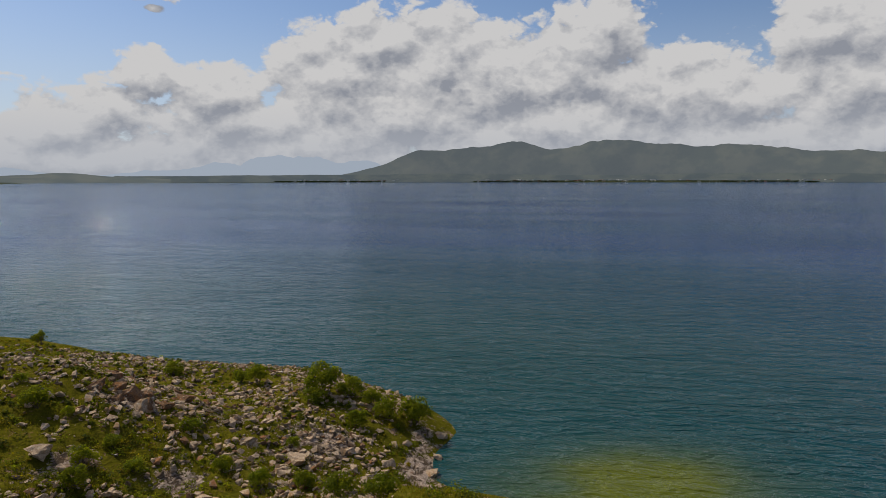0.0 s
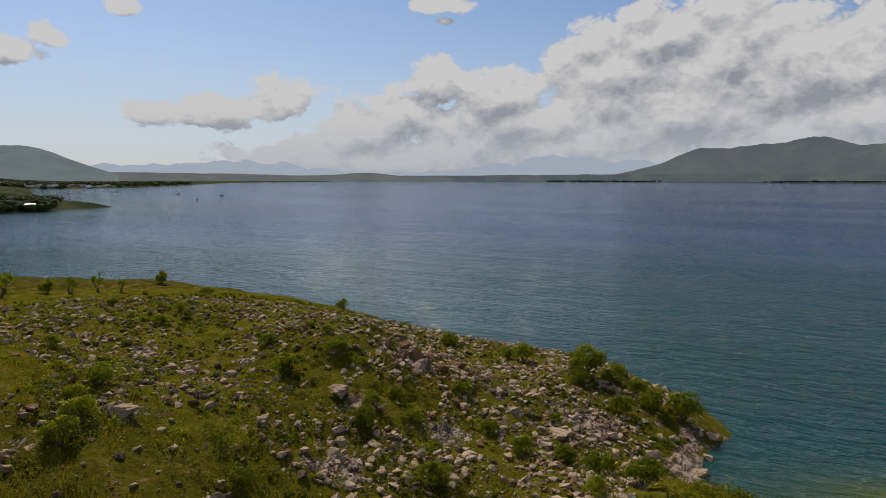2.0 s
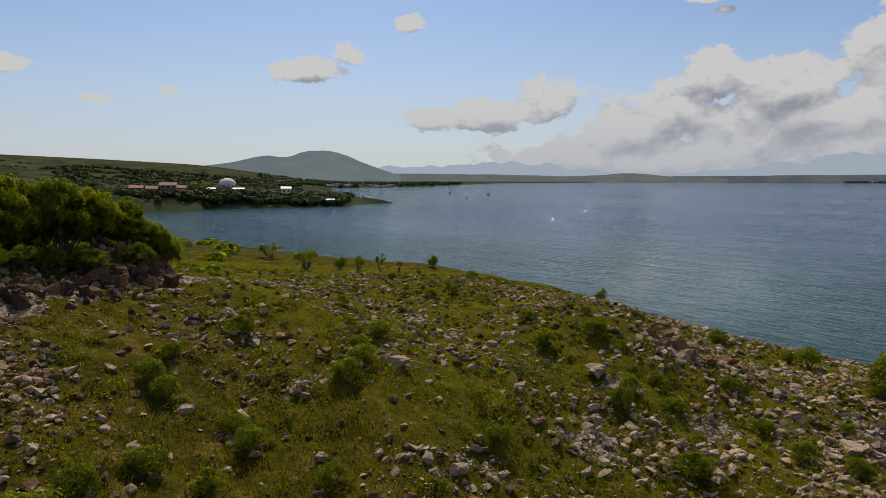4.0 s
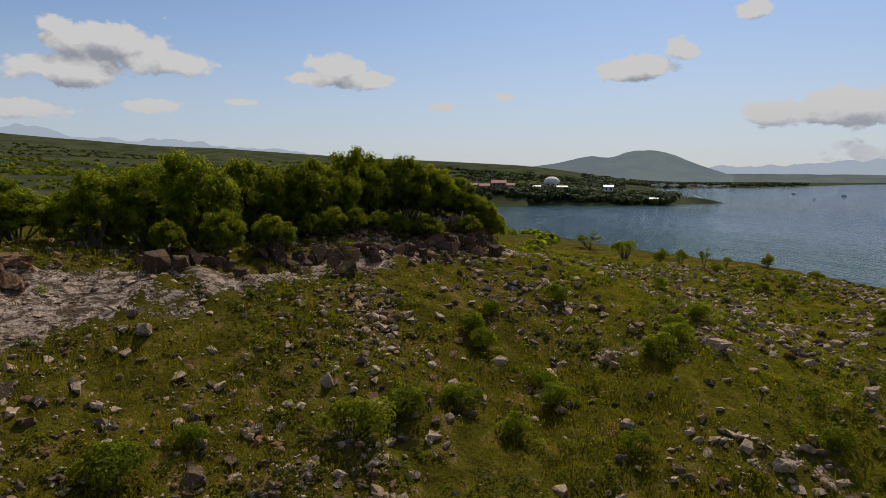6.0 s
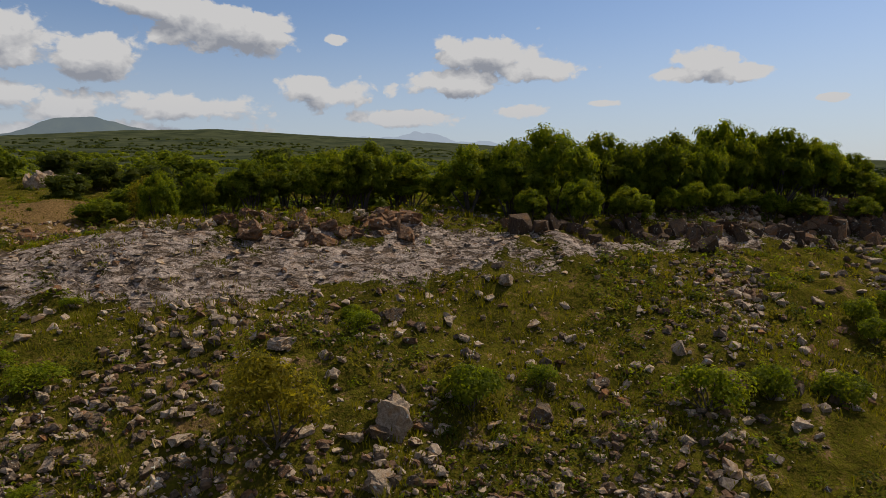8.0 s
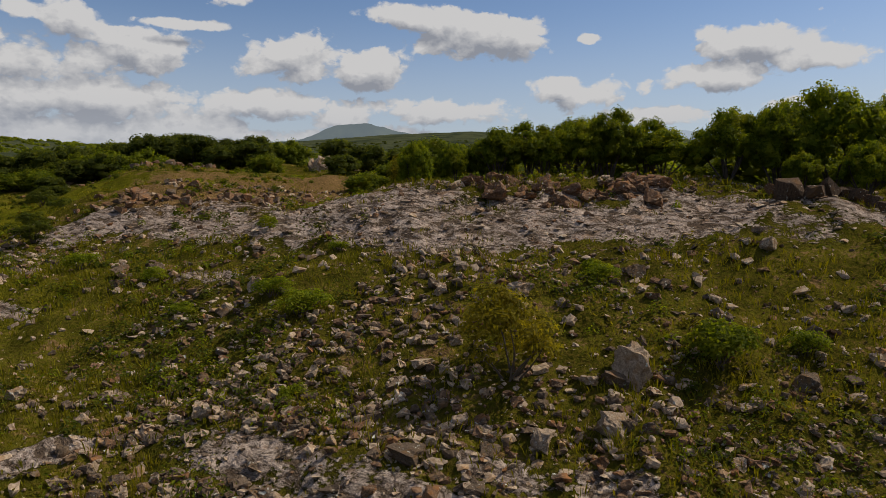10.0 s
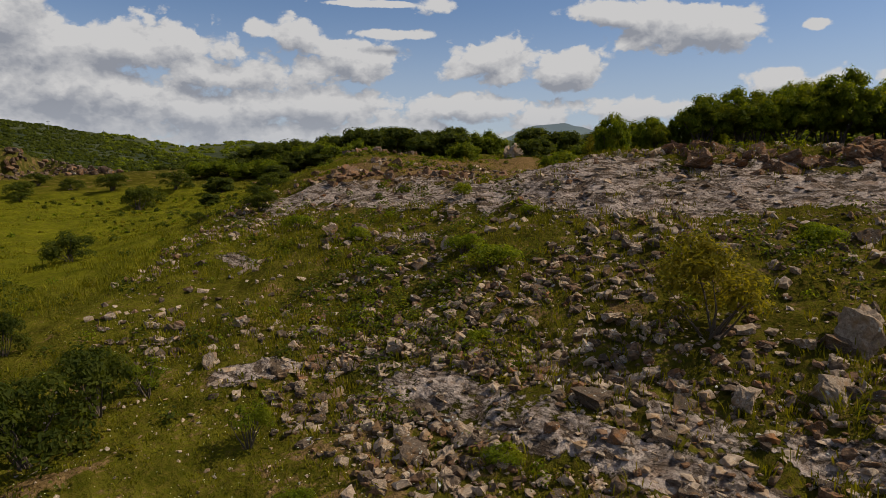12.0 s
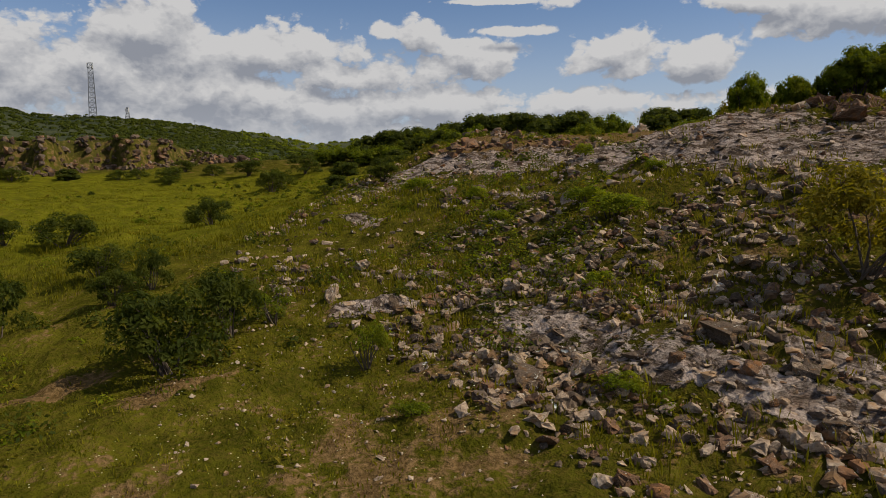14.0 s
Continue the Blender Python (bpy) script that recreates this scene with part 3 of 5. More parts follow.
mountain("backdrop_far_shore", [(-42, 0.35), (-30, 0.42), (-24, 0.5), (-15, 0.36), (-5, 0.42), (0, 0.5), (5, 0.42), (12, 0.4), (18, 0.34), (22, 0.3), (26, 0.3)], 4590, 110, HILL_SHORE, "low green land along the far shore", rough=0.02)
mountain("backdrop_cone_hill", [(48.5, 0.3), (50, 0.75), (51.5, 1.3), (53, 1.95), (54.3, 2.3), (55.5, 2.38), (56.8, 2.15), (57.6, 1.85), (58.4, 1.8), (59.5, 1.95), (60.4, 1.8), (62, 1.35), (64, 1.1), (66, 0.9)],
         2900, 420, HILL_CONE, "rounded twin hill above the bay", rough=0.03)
mountain("backdrop_snow_peaks", [(80, 1.6), (84, 2.3), (88, 2.5), (90, 2.75), (93, 2.9), (95.2, 3.05), (97, 2.95), (99.5, 3.1), (101, 3.3), (102.5, 3.75), (103.7, 4.0), (105, 3.6), (107, 3.3), (110, 3.2)], 4500, 300, HILL_FAR, "mountain painted hazy blue, with snow patches", rough=0.04, jag=0.12)
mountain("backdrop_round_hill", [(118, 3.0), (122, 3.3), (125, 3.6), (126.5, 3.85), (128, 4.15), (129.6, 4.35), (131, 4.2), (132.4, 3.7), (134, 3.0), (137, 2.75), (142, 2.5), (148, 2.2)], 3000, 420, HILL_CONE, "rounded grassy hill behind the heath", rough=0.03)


# ---- builders ----
def part(name, mesh, parent, label="", at=(0, 0, 0)):
    ob = new(name, mesh)
    ob.parent = parent
    ob.location = at
    return tagged(ob, label)


def bm_mesh(name, bm, mat, smooth=False):
    mesh = bpy.data.meshes.new(name)
    for face in bm.faces:
        face.smooth = smooth
    bm.to_mesh(mesh)
    bm.free()
    mesh.materials.append(mat)
    return mesh


def box_into(bm, lo, hi, m=None):
    made = bmesh.ops.create_cube(bm, size=1.0)["verts"]
    for v in made:
        v.co = Vector([lo[k] + (v.co[k] + 0.5) * (hi[k] - lo[k]) for k in range(3)])
        if m is not None:
            v.co = m @ v.co
    return made


def bar_into(bm, a, b, thick, sides=4, end=None):
    """A straight tapered bar from a to b."""
    a, b = Vector(a), Vector(b)
    end = thick if end is None else end
    turn = (b - a).to_track_quat("Z", "Y").to_matrix().to_4x4()
    made = bmesh.ops.create_cone(bm, cap_ends=True, segments=sides, radius1=thick, radius2=end, depth=(b - a).length)["verts"]
    bmesh.ops.transform(bm, matrix=Matrix.Translation((a + b) / 2) @ turn, verts=made)


def rock_shape(seed, points, flat=0.8, split=0, jag=0.05):
    """A broken block: the hull of random points, split and roughened. Verts within about one metre, and triangles."""
    prng = random.Random(seed)
    bm = bmesh.new()
    stretch = (prng.uniform(0.85, 1.2), prng.uniform(0.65, 1.0), flat * prng.uniform(0.8, 1.15))
    for _ in range(points):
        p = Vector((prng.uniform(-1, 1), prng.uniform(-1, 1), prng.uniform(-1, 1)))
        p = p / max(abs(p.x), abs(p.y), abs(p.z)) ** 0.6 * 0.92
        bm.verts.new([p[k] * stretch[k] for k in range(3)])
    hull = bmesh.ops.convex_hull(bm, input=bm.verts)
    bmesh.ops.delete(bm, geom=[v for v in bm.verts if not v.link_faces], context="VERTS")
    if split:
        bmesh.ops.subdivide_edges(bm, edges=bm.edges[:], cuts=split, use_grid_fill=True)
        for v in bm.verts:
            v.co *= 1 + jag * 2.2 * noise.noise(v.co * 2.6 + Vector((seed, 0, 0))) + jag * noise.noise(v.co * 7.0)
    bmesh.ops.triangulate(bm, faces=bm.faces[:])
    bm.verts.index_update()
    verts = np.array([v.co[:] for v in bm.verts])
    faces = np.array([[v.index for v in f.verts] for f in bm.faces])
    bm.free()
    return verts, faces


def level_at(x, y):
    return float(height(np.array([x]), np.array([y]))[0])


def leaf_cloud(rng, lumps, count, size, droop=0.0):
    """Leaves on the skins of lumps (x, y, z, radius, squash): folded diamonds of four corners."""
    lumps = np.array(lumps, float)
    weight = lumps[:, 3] ** 2
    which = rng.choice(len(lumps), count, p=weight / weight.sum())
    way = rng.normal(size=(count, 3))
    way /= np.linalg.norm(way, axis=1)[:, None]
    way[:, 2] = np.where(way[:, 2] < -0.35, -way[:, 2], way[:, 2])
    reach = lumps[which, 3] * rng.uniform(0.55, 1.12, count) ** 0.7
    centre = lumps[which, :3] + way * reach[:, None] * np.stack([np.ones(count), np.ones(count), lumps[which, 4]], 1)
    face = way * 1.25 + rng.normal(scale=0.42, size=(count, 3)) + [0, 0, 0.4]
    face /= np.linalg.norm(face, axis=1)[:, None]
    side = np.cross(face, rng.normal(size=(count, 3)))
    side /= np.linalg.norm(side, axis=1)[:, None]
    along = np.cross(face, side)
    s = size * rng.uniform(0.6, 1.4, count)[:, None]
    corners = np.stack([centre - along * s, centre + side * s * 0.5 + face * s * 0.18, centre + along * s, centre - side * s * 0.5 + face * s * 0.18], 1)
    return corners.reshape(-1, 3), np.arange(count * 4).reshape(-1, 4)


def cores(lumps, share):
    """Dense inner foliage: rough eight-sided lumps, as quads."""
    verts, faces = [], []
    for x, y, z, r, squash in lumps:
        for k in range(6):
            a, b = k * math.pi / 3, (k + 1) * math.pi / 3
            for low, high in ((-0.9, -0.1), (-0.1, 0.9)):
                start = len(verts)
                for turn, lift in ((a, low), (b, low), (b, high), (a, high)):
                    wide = math.cos(lift * 1.45) * r * share
                    verts.append((x + math.cos(turn) * wide, y + math.sin(turn) * wide, z + math.sin(lift * 1.45) * r * share * squash))
                faces.append((start, start + 1, start + 2, start + 3))
    return verts, faces


def stems_mesh(name, rng, tips, thick, bend=0.2):
    """Stems from the root to each tip, in bent tapered stretches."""
    bm = bmesh.new()
    for tip in tips:
        tip = Vector(tip)
        foot = Vector((rng.uniform(-0.08, 0.08), rng.uniform(-0.08, 0.08), -0.12))
        mid = foot.lerp(tip, 0.5) + Vector((rng.uniform(-bend, bend), rng.uniform(-bend, bend), bend * 0.6)) * tip.length * 0.4
        bar_into(bm, foot, mid, thick, 5, thick * 0.65)
        bar_into(bm, mid, tip, thick * 0.65, 5, thick * 0.2)
        for _ in range(2):
            out = tip + Vector((rng.uniform(-1, 1), rng.uniform(-1, 1), rng.uniform(-0.2, 0.8))) * tip.length * 0.1
            bar_into(bm, mid.lerp(tip, rng.uniform(0.3, 0.9)), out, thick * 0.35, 3, thick * 0.12)
    return bm_mesh(name, bm, BARK)


def shrub_kind(seed, lumps, count, size, leaf, spread=1.0, tall=1.0, low=0.25, radius=(0.22, 0.42), thick=0.03, core=0.0):
    """Meshes for a shrub about two metres wide and 1.5 m high: stems and crown."""
    rng, prng = np.random.RandomState(seed), random.Random(seed)
    made = []
    for _ in range(lumps):
        a, d = prng.uniform(0, 6.283), math.sqrt(prng.random()) * 0.72 * spread
        top = 1.15 * tall * math.sqrt(max(0.05, 1 - (d / (0.95 * spread)) ** 2))
        made.append((math.cos(a) * d, math.sin(a) * d, prng.uniform(low, 1) ** 0.7 * top, prng.uniform(*radius), prng.uniform(0.65, 0.95)))
    verts, faces = leaf_cloud(rng, made, count, size)
    if core:
        inner, quads = cores(made, core)
        verts, faces = np.concatenate([verts, inner]), np.concatenate([faces, np.array(quads) + len(verts)])
    crown = mesh_from("crown", verts, faces, leaf)
    stems = stems_mesh("trunk", prng, [m[:3] for m in made[: min(9, lumps)]], thick)
    return stems, crown


def plant(name, kind, x, y, wide, tall, turn, label, category, group, sink=0.05):
    """A shrub of a kind, scaled to its width and height."""
    root = new(name)
    root.matrix_basis = Matrix.Translation((x, y, level_at(x, y) - sink)) @ Matrix.Rotation(turn, 4, "Z") @ Matrix.Diagonal((wide / 2, wide / 2, tall / 1.5, 1))
    part("trunk", kind[0], root, "bare grey-brown branching stem")
    part("crown", kind[1], root)
    return tagged(root, label, category, group)


# ---- shrubs and small trees ----
DENSE = [shrub_kind(k, 26, 2000, 0.066, LEAF) for k in (1, 2, 3, 4)]
SHADE = [shrub_kind(k, 30, 3000, 0.05, LEAF_SHADE, 1.1, 1.0, 0.1, (0.16, 0.36), 0.03) for k in (5, 6, 7)]
BRIGHT = [shrub_kind(k, 20, 1900, 0.055, LEAF_BRIGHT, 1.0, 0.85) for k in (11, 12, 13)]
THIN = [shrub_kind(k, 34, 3600, 0.04, LEAF_OLIVE, 1.0, 1.1, 0.2, (0.16, 0.34), 0.022) for k in (21, 22)]
OPEN = [shrub_kind(k, 15, 1100, 0.05, LEAF, 0.95, 1.1, 0.55, (0.16, 0.3), 0.032) for k in (31, 32, 33)]
DOME = [shrub_kind(k, 120, 9500, 0.030, leaf, 1.05, 1.2, 0.3, (0.12, 0.24), 0.03, 0.6) for k, leaf in ((41, LEAF_BRIGHT), (42, LEAF), (43, LEAF_BRIGHT), (44, LEAF))]
FAR_BUSH = [shrub_kind(k, 60, 2600, 0.052, LEAF, 1.0, 0.85, 0.06, (0.18, 0.34), 0.03, 0.66) for k in (45, 46, 47)]
BIG_DARK = [shrub_kind(k, 40, 2200, 0.058, LEAF_SHADE, 1.0, 1.05, 0.06, (0.2, 0.36), 0.03, 0.72) for k in (61, 62)]

# x, y, width, height
TIP_SHRUBS = [
    (-9.6, 52.2, 3.6, 3.2), (-7.6, 53.6, 2.4, 1.9), (-9.9, 50.4, 2.0, 1.6), (-16.4, 57.6, 2.3, 2.0), (-18.0, 58.2, 1.6, 1.3), (-24.2, 58.6, 1.8, 1.6), (-47.7, 77.2, 1.7, 1.3), (-2.2, 51.2, 2.9, 2.4),
    (-5.8, 52.4, 1.9, 1.7), (-4.5, 50.4, 2.0, 2.0), (-6.4, 47.9, 1.7, 1.6), (-5.7, 35.8, 2.1, 1.9), (-3.3, 34.2, 2.0, 1.8), (-8.0, 37.0, 1.5, 1.3),
]
SLOPE_SHRUBS = [
    (-24.1, 38.5, 1.9, 1.6), (-16.3, 41.9, 1.7, 1.4), (-18.9, 32.8, 1.5, 1.4), (-10.4, 36.5, 1.7, 1.4), (-12.9, 37.8, 1.4, 1.3), (-9.9, 42.6, 1.2, 1.1), (-25.9, 35.2, 1.8, 1.5),
    (-29.6, 38.0, 1.5, 1.0), (-30.0, 24.5, 1.6, 1.3), (-27.5, 21.2, 1.8, 1.6), (-26.3, 19.4, 1.9, 1.6), (-26.3, 40.6, 1.1, 0.9), (-24.0, 8.6, 2.0, 1.4), (-24.6, 12.8, 1.9, 1.4), (-28.9, 11.3, 1.6, 1.3),
    (-22.1, 4.0, 2.8, 2.0), (-19.6, -3.2, 2.2, 1.5), (-21.9, -1.4, 1.5, 1.1), (-23.1, -8.3, 1.0, 0.8),
    (-31.8, 26.1, 1.4, 1.1), (-53.5, 45.7, 1.3, 1.0), (-43.8, 42.1, 1.4, 1.1), (-28.3, 41.4, 1.0, 0.8), (-22.3, 38.6, 1.0, 0.8), (-19.1, 37.3, 1.3, 1.0), (-17.0, 35.4, 1.4, 1.1), (-13.4, 30.6, 1.9, 1.5), (-5.2, 31.7, 1.8, 1.4), (-19.7, 23.1, 1.4, 1.1), (-29.6, 22.6, 1.3, 1.0), (-44.1, 45.4, 1.2, 1.0), (-39.0, 28.5, 1.4, 1.1), (-30.2, 11.3, 1.7, 1.4), (-26.2, 13.2, 1.6, 1.3), (-34.3, 18.1, 1.7, 1.4), (-20.7, 14.4, 1.4, 1.1), (-23.3, 6.2, 1.8, 1.4), (-46.5, 47.2, 1.4, 1.1), (-22.2, 10.2, 1.6, 1.3), (-19.5, 35.1, 1.8, 1.4), (-32.2, 13.2, 1.3, 1.0),
]
SHORE_TREES = [
    (-76.7, 50.3, 3.2, 2.0), (-79.2, 58.1, 1.7, 1.5), (-77.8, 60.2, 2.2, 1.7), (-78.0, 64.6, 1.8, 1.9), (-73.7, 64.6, 1.5, 1.1), (-79.5, 77.2, 1.5, 1.5), (-80.6, 78.4, 1.5, 1.4),
    (-99.2, 58.6, 4.6, 2.0), (-83.7, 55.6, 2.6, 1.9), (-60.5, 66.0, 1.5, 0.8), (-43.7, 71.6, 1.3, 1.2),
]
LOW_SHRUBS = [
    (-16.3, -16.0, 2.3, 1.2), (-21.6, -23.1, 1.2, 0.9), (-20.8, -18.2, 1.0, 0.7), (-22.3, -7.8, 1.6, 1.1), (-16.6, -24.5, 1.5, 0.8), (-10.1, -9.3, 1.0, 0.6), (-6.4, -11.5, 0.9, 0.45),
    (-6.0, -48.7, 1.0, 0.6), (-16.2, -28.9, 1.7, 1.1), (-16.7, -17.7, 1.6, 1.0), (-13.2, -13.2, 1.1, 0.6), (-15.0, -20.4, 1.2, 0.7),
]
MEADOW_BUSHES = [
    (-8.4, -38.4, 2.9, 1.9), (-1.2, -35.8, 3.1, 1.9), (1.2, -37.5, 2.0, 1.6), (-2.0, -26.5, 2.2, 1.6), (-3.2, -23.1, 1.4, 1.6), (-2.0, -21.9, 1.5, 1.4), (0.9, -22.0, 2.0, 2.3), (-2.7, -16.4, 2.7, 2.5), (-4.3, -17.2, 2.2, 2.2),
    (-22.9, -75.2, 3.6, 3.2), (-24.8, -77, 3.4, 2.4), (-18.6, -37.7, 2.1, 1.4), (-16.8, -43.0, 1.4, 0.9), (-19.9, -40.2, 1.9, 1.2),
]
MEADOW_EDGE = [
    (-13.8, -86.2, 2.2, 1.5), (-3.7, -104.7, 3.5, 2.1), (-9.7, -101.6, 3.4, 1.7), (-14.4, -90.5, 4.4, 2.3), (-29.7, -83.5, 4.5, 2.6), (-32.4, -76.8, 4.2, 2.3), (-20.3, -92.1, 3.2, 1.8), (-23.8, -88.4, 4.4, 2.6),
    (2.7, -103.7, 4.6, 2.2), (-35.5, -68, 3.6, 2.2), (-30.5, -60, 3.0, 1.7), (-28.2, -52.5, 2.6, 1.6), (-25, -47, 2.2, 1.3), (-38, -73, 4.0, 2.6), (-12, -99, 3.0, 1.7), (-17.5, -97, 3.2, 2.0), (6.5, -96, 3, 1.7), (-26.5, -65, 2.6, 1.5),
]
# on the ridge, seen from the middle: yaw, distance, width, height of the top above the lake
RIDGE_CROWNS = [
    (92.3, 40.0, 7.4, 16.7), (83.6, 43.0, 6.0, 16.4), (79.5, 46.5, 6.4, 17.2), (75.3, 47.0, 6.0, 16.6), (72.6, 49.0, 5.0, 15.6), (70.4, 50.0, 4.5, 14.4), (87.6, 42.5, 4.4, 15.2), (95.8, 39.0, 3.6, 15.2),
    (99.6, 39.5, 3.6, 15.5), (108.5, 39.0, 5.4, 15.7), (104.4, 40.5, 3.8, 14.7), (115.0, 37.5, 5.2, 15.0), (111.7, 38.0, 4.2, 15.0), (119.2, 38.5, 4.2, 14.0), (124.7, 38.7, 2.8, 14.0), (121.8, 41.0, 3.2, 13.8),
    (90.2, 37.0, 3.6, 13.6), (86.2, 38.5, 3.6, 13.3), (81.4, 41.5, 4.0, 13.6), (77.4, 43.5, 4.0, 13.2), (73.4, 46.0, 3.6, 12.8), (94.4, 36.4, 2.6, 13.2), (67.9, 52.0, 3.6, 12.9), (69.8, 48.0, 3.0, 12.4),
]
RIDGE_BUSHES = [
    (-44.0, -6.5, 6.6, 4.0), (-46.5, -15.0, 6.6, 3.6), (-41.0, -20.5, 5.6, 2.8), (-48.3, -25.5, 6.0, 3.2), (-43.5, -28.0, 5.0, 2.6), (-55.5, -19.0, 7.0, 3.6), (-56.0, -2.0, 7.0, 4.4), (-45.0, 3.0, 6.6, 4.8), (-50.0, 10.0, 7.0, 5.0), (-52.5, 15.5, 6.0, 4.4),
    (-39.8, -26.6, 4.4, 3.0), (-43.0, -31.0, 4.6, 2.6), (-37.0, -22.6, 3.6, 2.0), (-34.5, -20.8, 2.8, 1.5), (-38.0, -30.5, 3.4, 2.0),
]
KNOB_BUSHES = [
    (-55.7, -82.3, 6.0, 3.6), (-51.0, -76.0, 5.6, 3.2), (-60.5, -78.5, 6.0, 3.4), (-47.0, -82.5, 5.0, 2.6), (-64.0, -71.0, 5.6, 3.2), (-69.5, -69.0, 5.2, 3.4), (-59.5, -66.0, 5.4, 2.8), (-53.5, -57.5, 3.8, 2.2), (-61.5, -54.0, 4.6, 2.6),
    (-66.0, -58.0, 5.0, 2.8), (-56.5, -45.0, 4.6, 2.4), (-60.0, -38.0, 5.6, 3.0), (-52.0, -36.5, 4.8, 2.4), (-68.0, -46.5, 6.0, 3.0), (-72.0, -34.0, 6.4, 3.4), (-65.0, -26.0, 6.0, 3.2), (-46.5, -40.5, 3.6, 1.8), (-48.5, -68.5, 4.4, 2.2), (-44.0, -86.5, 5.4, 3.0), (-41.0, -81.0, 4.6, 2.2), (-49.0, -89.0, 6.0, 3.4), (-54.0, -88.5, 6.0, 3.6), (-47.0, -77.5, 4.6, 2.4), (-38.5, -88.0, 4.6, 2.2), (-62.0, -85.0, 6.0, 3.6), (-50.5, -83.0, 5.4, 3.2),
]
rng = random.Random(5)


def scatter(rows, kinds, name, label, category, group):
    for k, (x, y, wide, tall) in enumerate(rows):
        plant(name, kinds[k % len(kinds)], x, y, wide, tall, rng.uniform(0, 6.28), label, category, group)


scatter(TIP_SHRUBS, DENSE, "shrub", "dense green shrub among pale stones at the water", "shrub", "shrubs at the headland's tip")
scatter(SLOPE_SHRUBS, [DENSE[0], BRIGHT[0], DENSE[2], BRIGHT[1]], "shrub", "rounded green shrub on the stony slope", "shrub", "shrubs on the slope")
scatter([(x, y, wide * 1.35, tall * 1.65) for x, y, wide, tall in SHORE_TREES], [OPEN[0], DENSE[1], OPEN[1], OPEN[2]], "small_tree", "small dark-leaved tree standing on the grassy shore", "tree", "small trees along the shore")
scatter(LOW_SHRUBS, BRIGHT, "low_shrub", "low fresh-green shrub between stones", "shrub", "low shrubs between stones")
scatter(MEADOW_BUSHES, SHADE, "bush", "dark green bush on the meadow grass", "bush", "bushes on the meadow")
scatter(MEADOW_EDGE, [SHADE[0], BIG_DARK[0], SHADE[1], SHADE[2]], "bush", "dark green bush at the meadow's edge", "bush", "bushes along the meadow's edge")
crowns = []
for yaw, far, wide, top in RIDGE_CROWNS:
    for side, back, share, lift in ((0.0, 0.1, 0.72, 1.0), (-0.34, 0.35, 0.6, 0.9), (0.33, -0.05, 0.58, 0.84)) if wide > 3.9 else ((0.0, 0.0, 1.1, 1.0),):
        a, d = radians(yaw) + side * wide / far, far + back * wide
        x, y = -math.sin(a) * d, math.cos(a) * d
        crowns.append((x, y, wide * share * (1.15 if top > 14 else 0.75), max(1.5, (top + 0.35 - level_at(x, y)) * lift) * 1.1))
scatter(crowns, [DOME[0], DOME[1], DOME[2], DOME[3]], "large_bush", "large rounded green bush crowning the rocky ridge", "bush", "bushes along the ridge")
scatter([(x, y, wide * 1.15, tall * 1.05) for x, y, wide, tall in RIDGE_BUSHES], FAR_BUSH, "large_bush", "broad green bush behind the pale rock slab", "bush", "bushes along the ridge")
scatter([(x, y, wide * 1.2, tall * 1.5) for x, y, wide, tall in KNOB_BUSHES + [(x + 2.6, y - 2.2, wide, tall * 0.9) for x, y, wide, tall in KNOB_BUSHES if y < -60]], [BIG_DARK[1], FAR_BUSH[0], BIG_DARK[0], FAR_BUSH[2]], "large_bush", "dark green bush on the rocky knoll", "bush", "bushes on the knolls")
plant("shrub", THIN[0], -16.4, -8.1, 3.5, 2.8, 0.4, "sparse yellowish-green shrub with fine twigs", "shrub", "")
plant("shrub", OPEN[0], -6.6, -13.9, 1.4, 1.3, 1.0, "open small shrub showing its bare stems", "shrub", "")
plant("shrub", OPEN[2], -5.6, -17.7, 1.5, 1.2, 2.0, "thin small shrub with bare lower stems", "shrub", "")
plant("small_tree", THIN[1], -38.5, -27.2, 3.6, 3.6, 2.2, "airy little tree with see-through crown on the ridge", "tree", "")

# ---- boulders ----
SHAPES = [rock_shape(k, 15, 0.85, 3, 0.11) for k in range(10)]
PILE_SHAPES = [rock_shape(60 + k, 20, 0.85, 0) for k in range(8)]
PILE_DARK = [mesh_from("block", v, f, STONE_DARK) for v, f in PILE_SHAPES]
PILE_CRAG = [mesh_from("block", v, f, STONE_CRAG) for v, f in PILE_SHAPES]
PILE_RUST = [mesh_from("block", v, f, STONE_RUST) for v, f in PILE_SHAPES]
BOULDERS = [mesh_from("boulder", v, f, STONE) for v, f in SHAPES]
CRAGGY = [mesh_from("boulder", *rock_shape(91, 30, 0.95, 3, 0.24), STONE)]
BOULDERS_DARK = [mesh_from("boulder", v, f, STONE_DARK) for v, f in SHAPES]
BOULDERS_RUST = [mesh_from("boulder", v, f, STONE_RUST) for v, f in SHAPES]


def boulder(meshes, x, y, size, tall, label, group="", sink=0.3, name="boulder", lean=0.3):
    ob = new(name, rng.choice(meshes))
    turn = Euler((rng.uniform(-lean, lean), rng.uniform(-lean, lean), rng.uniform(0, 6.28))).to_matrix().to_4x4()
    ob.matrix_basis = Matrix.Translation((x, y, level_at(x, y) + size * tall * (0.5 - sink))) @ turn @ Matrix.Diagonal((size / 2, size / 2, size * tall / 1.6, 1))
    return tagged(ob, label, "rock", group)


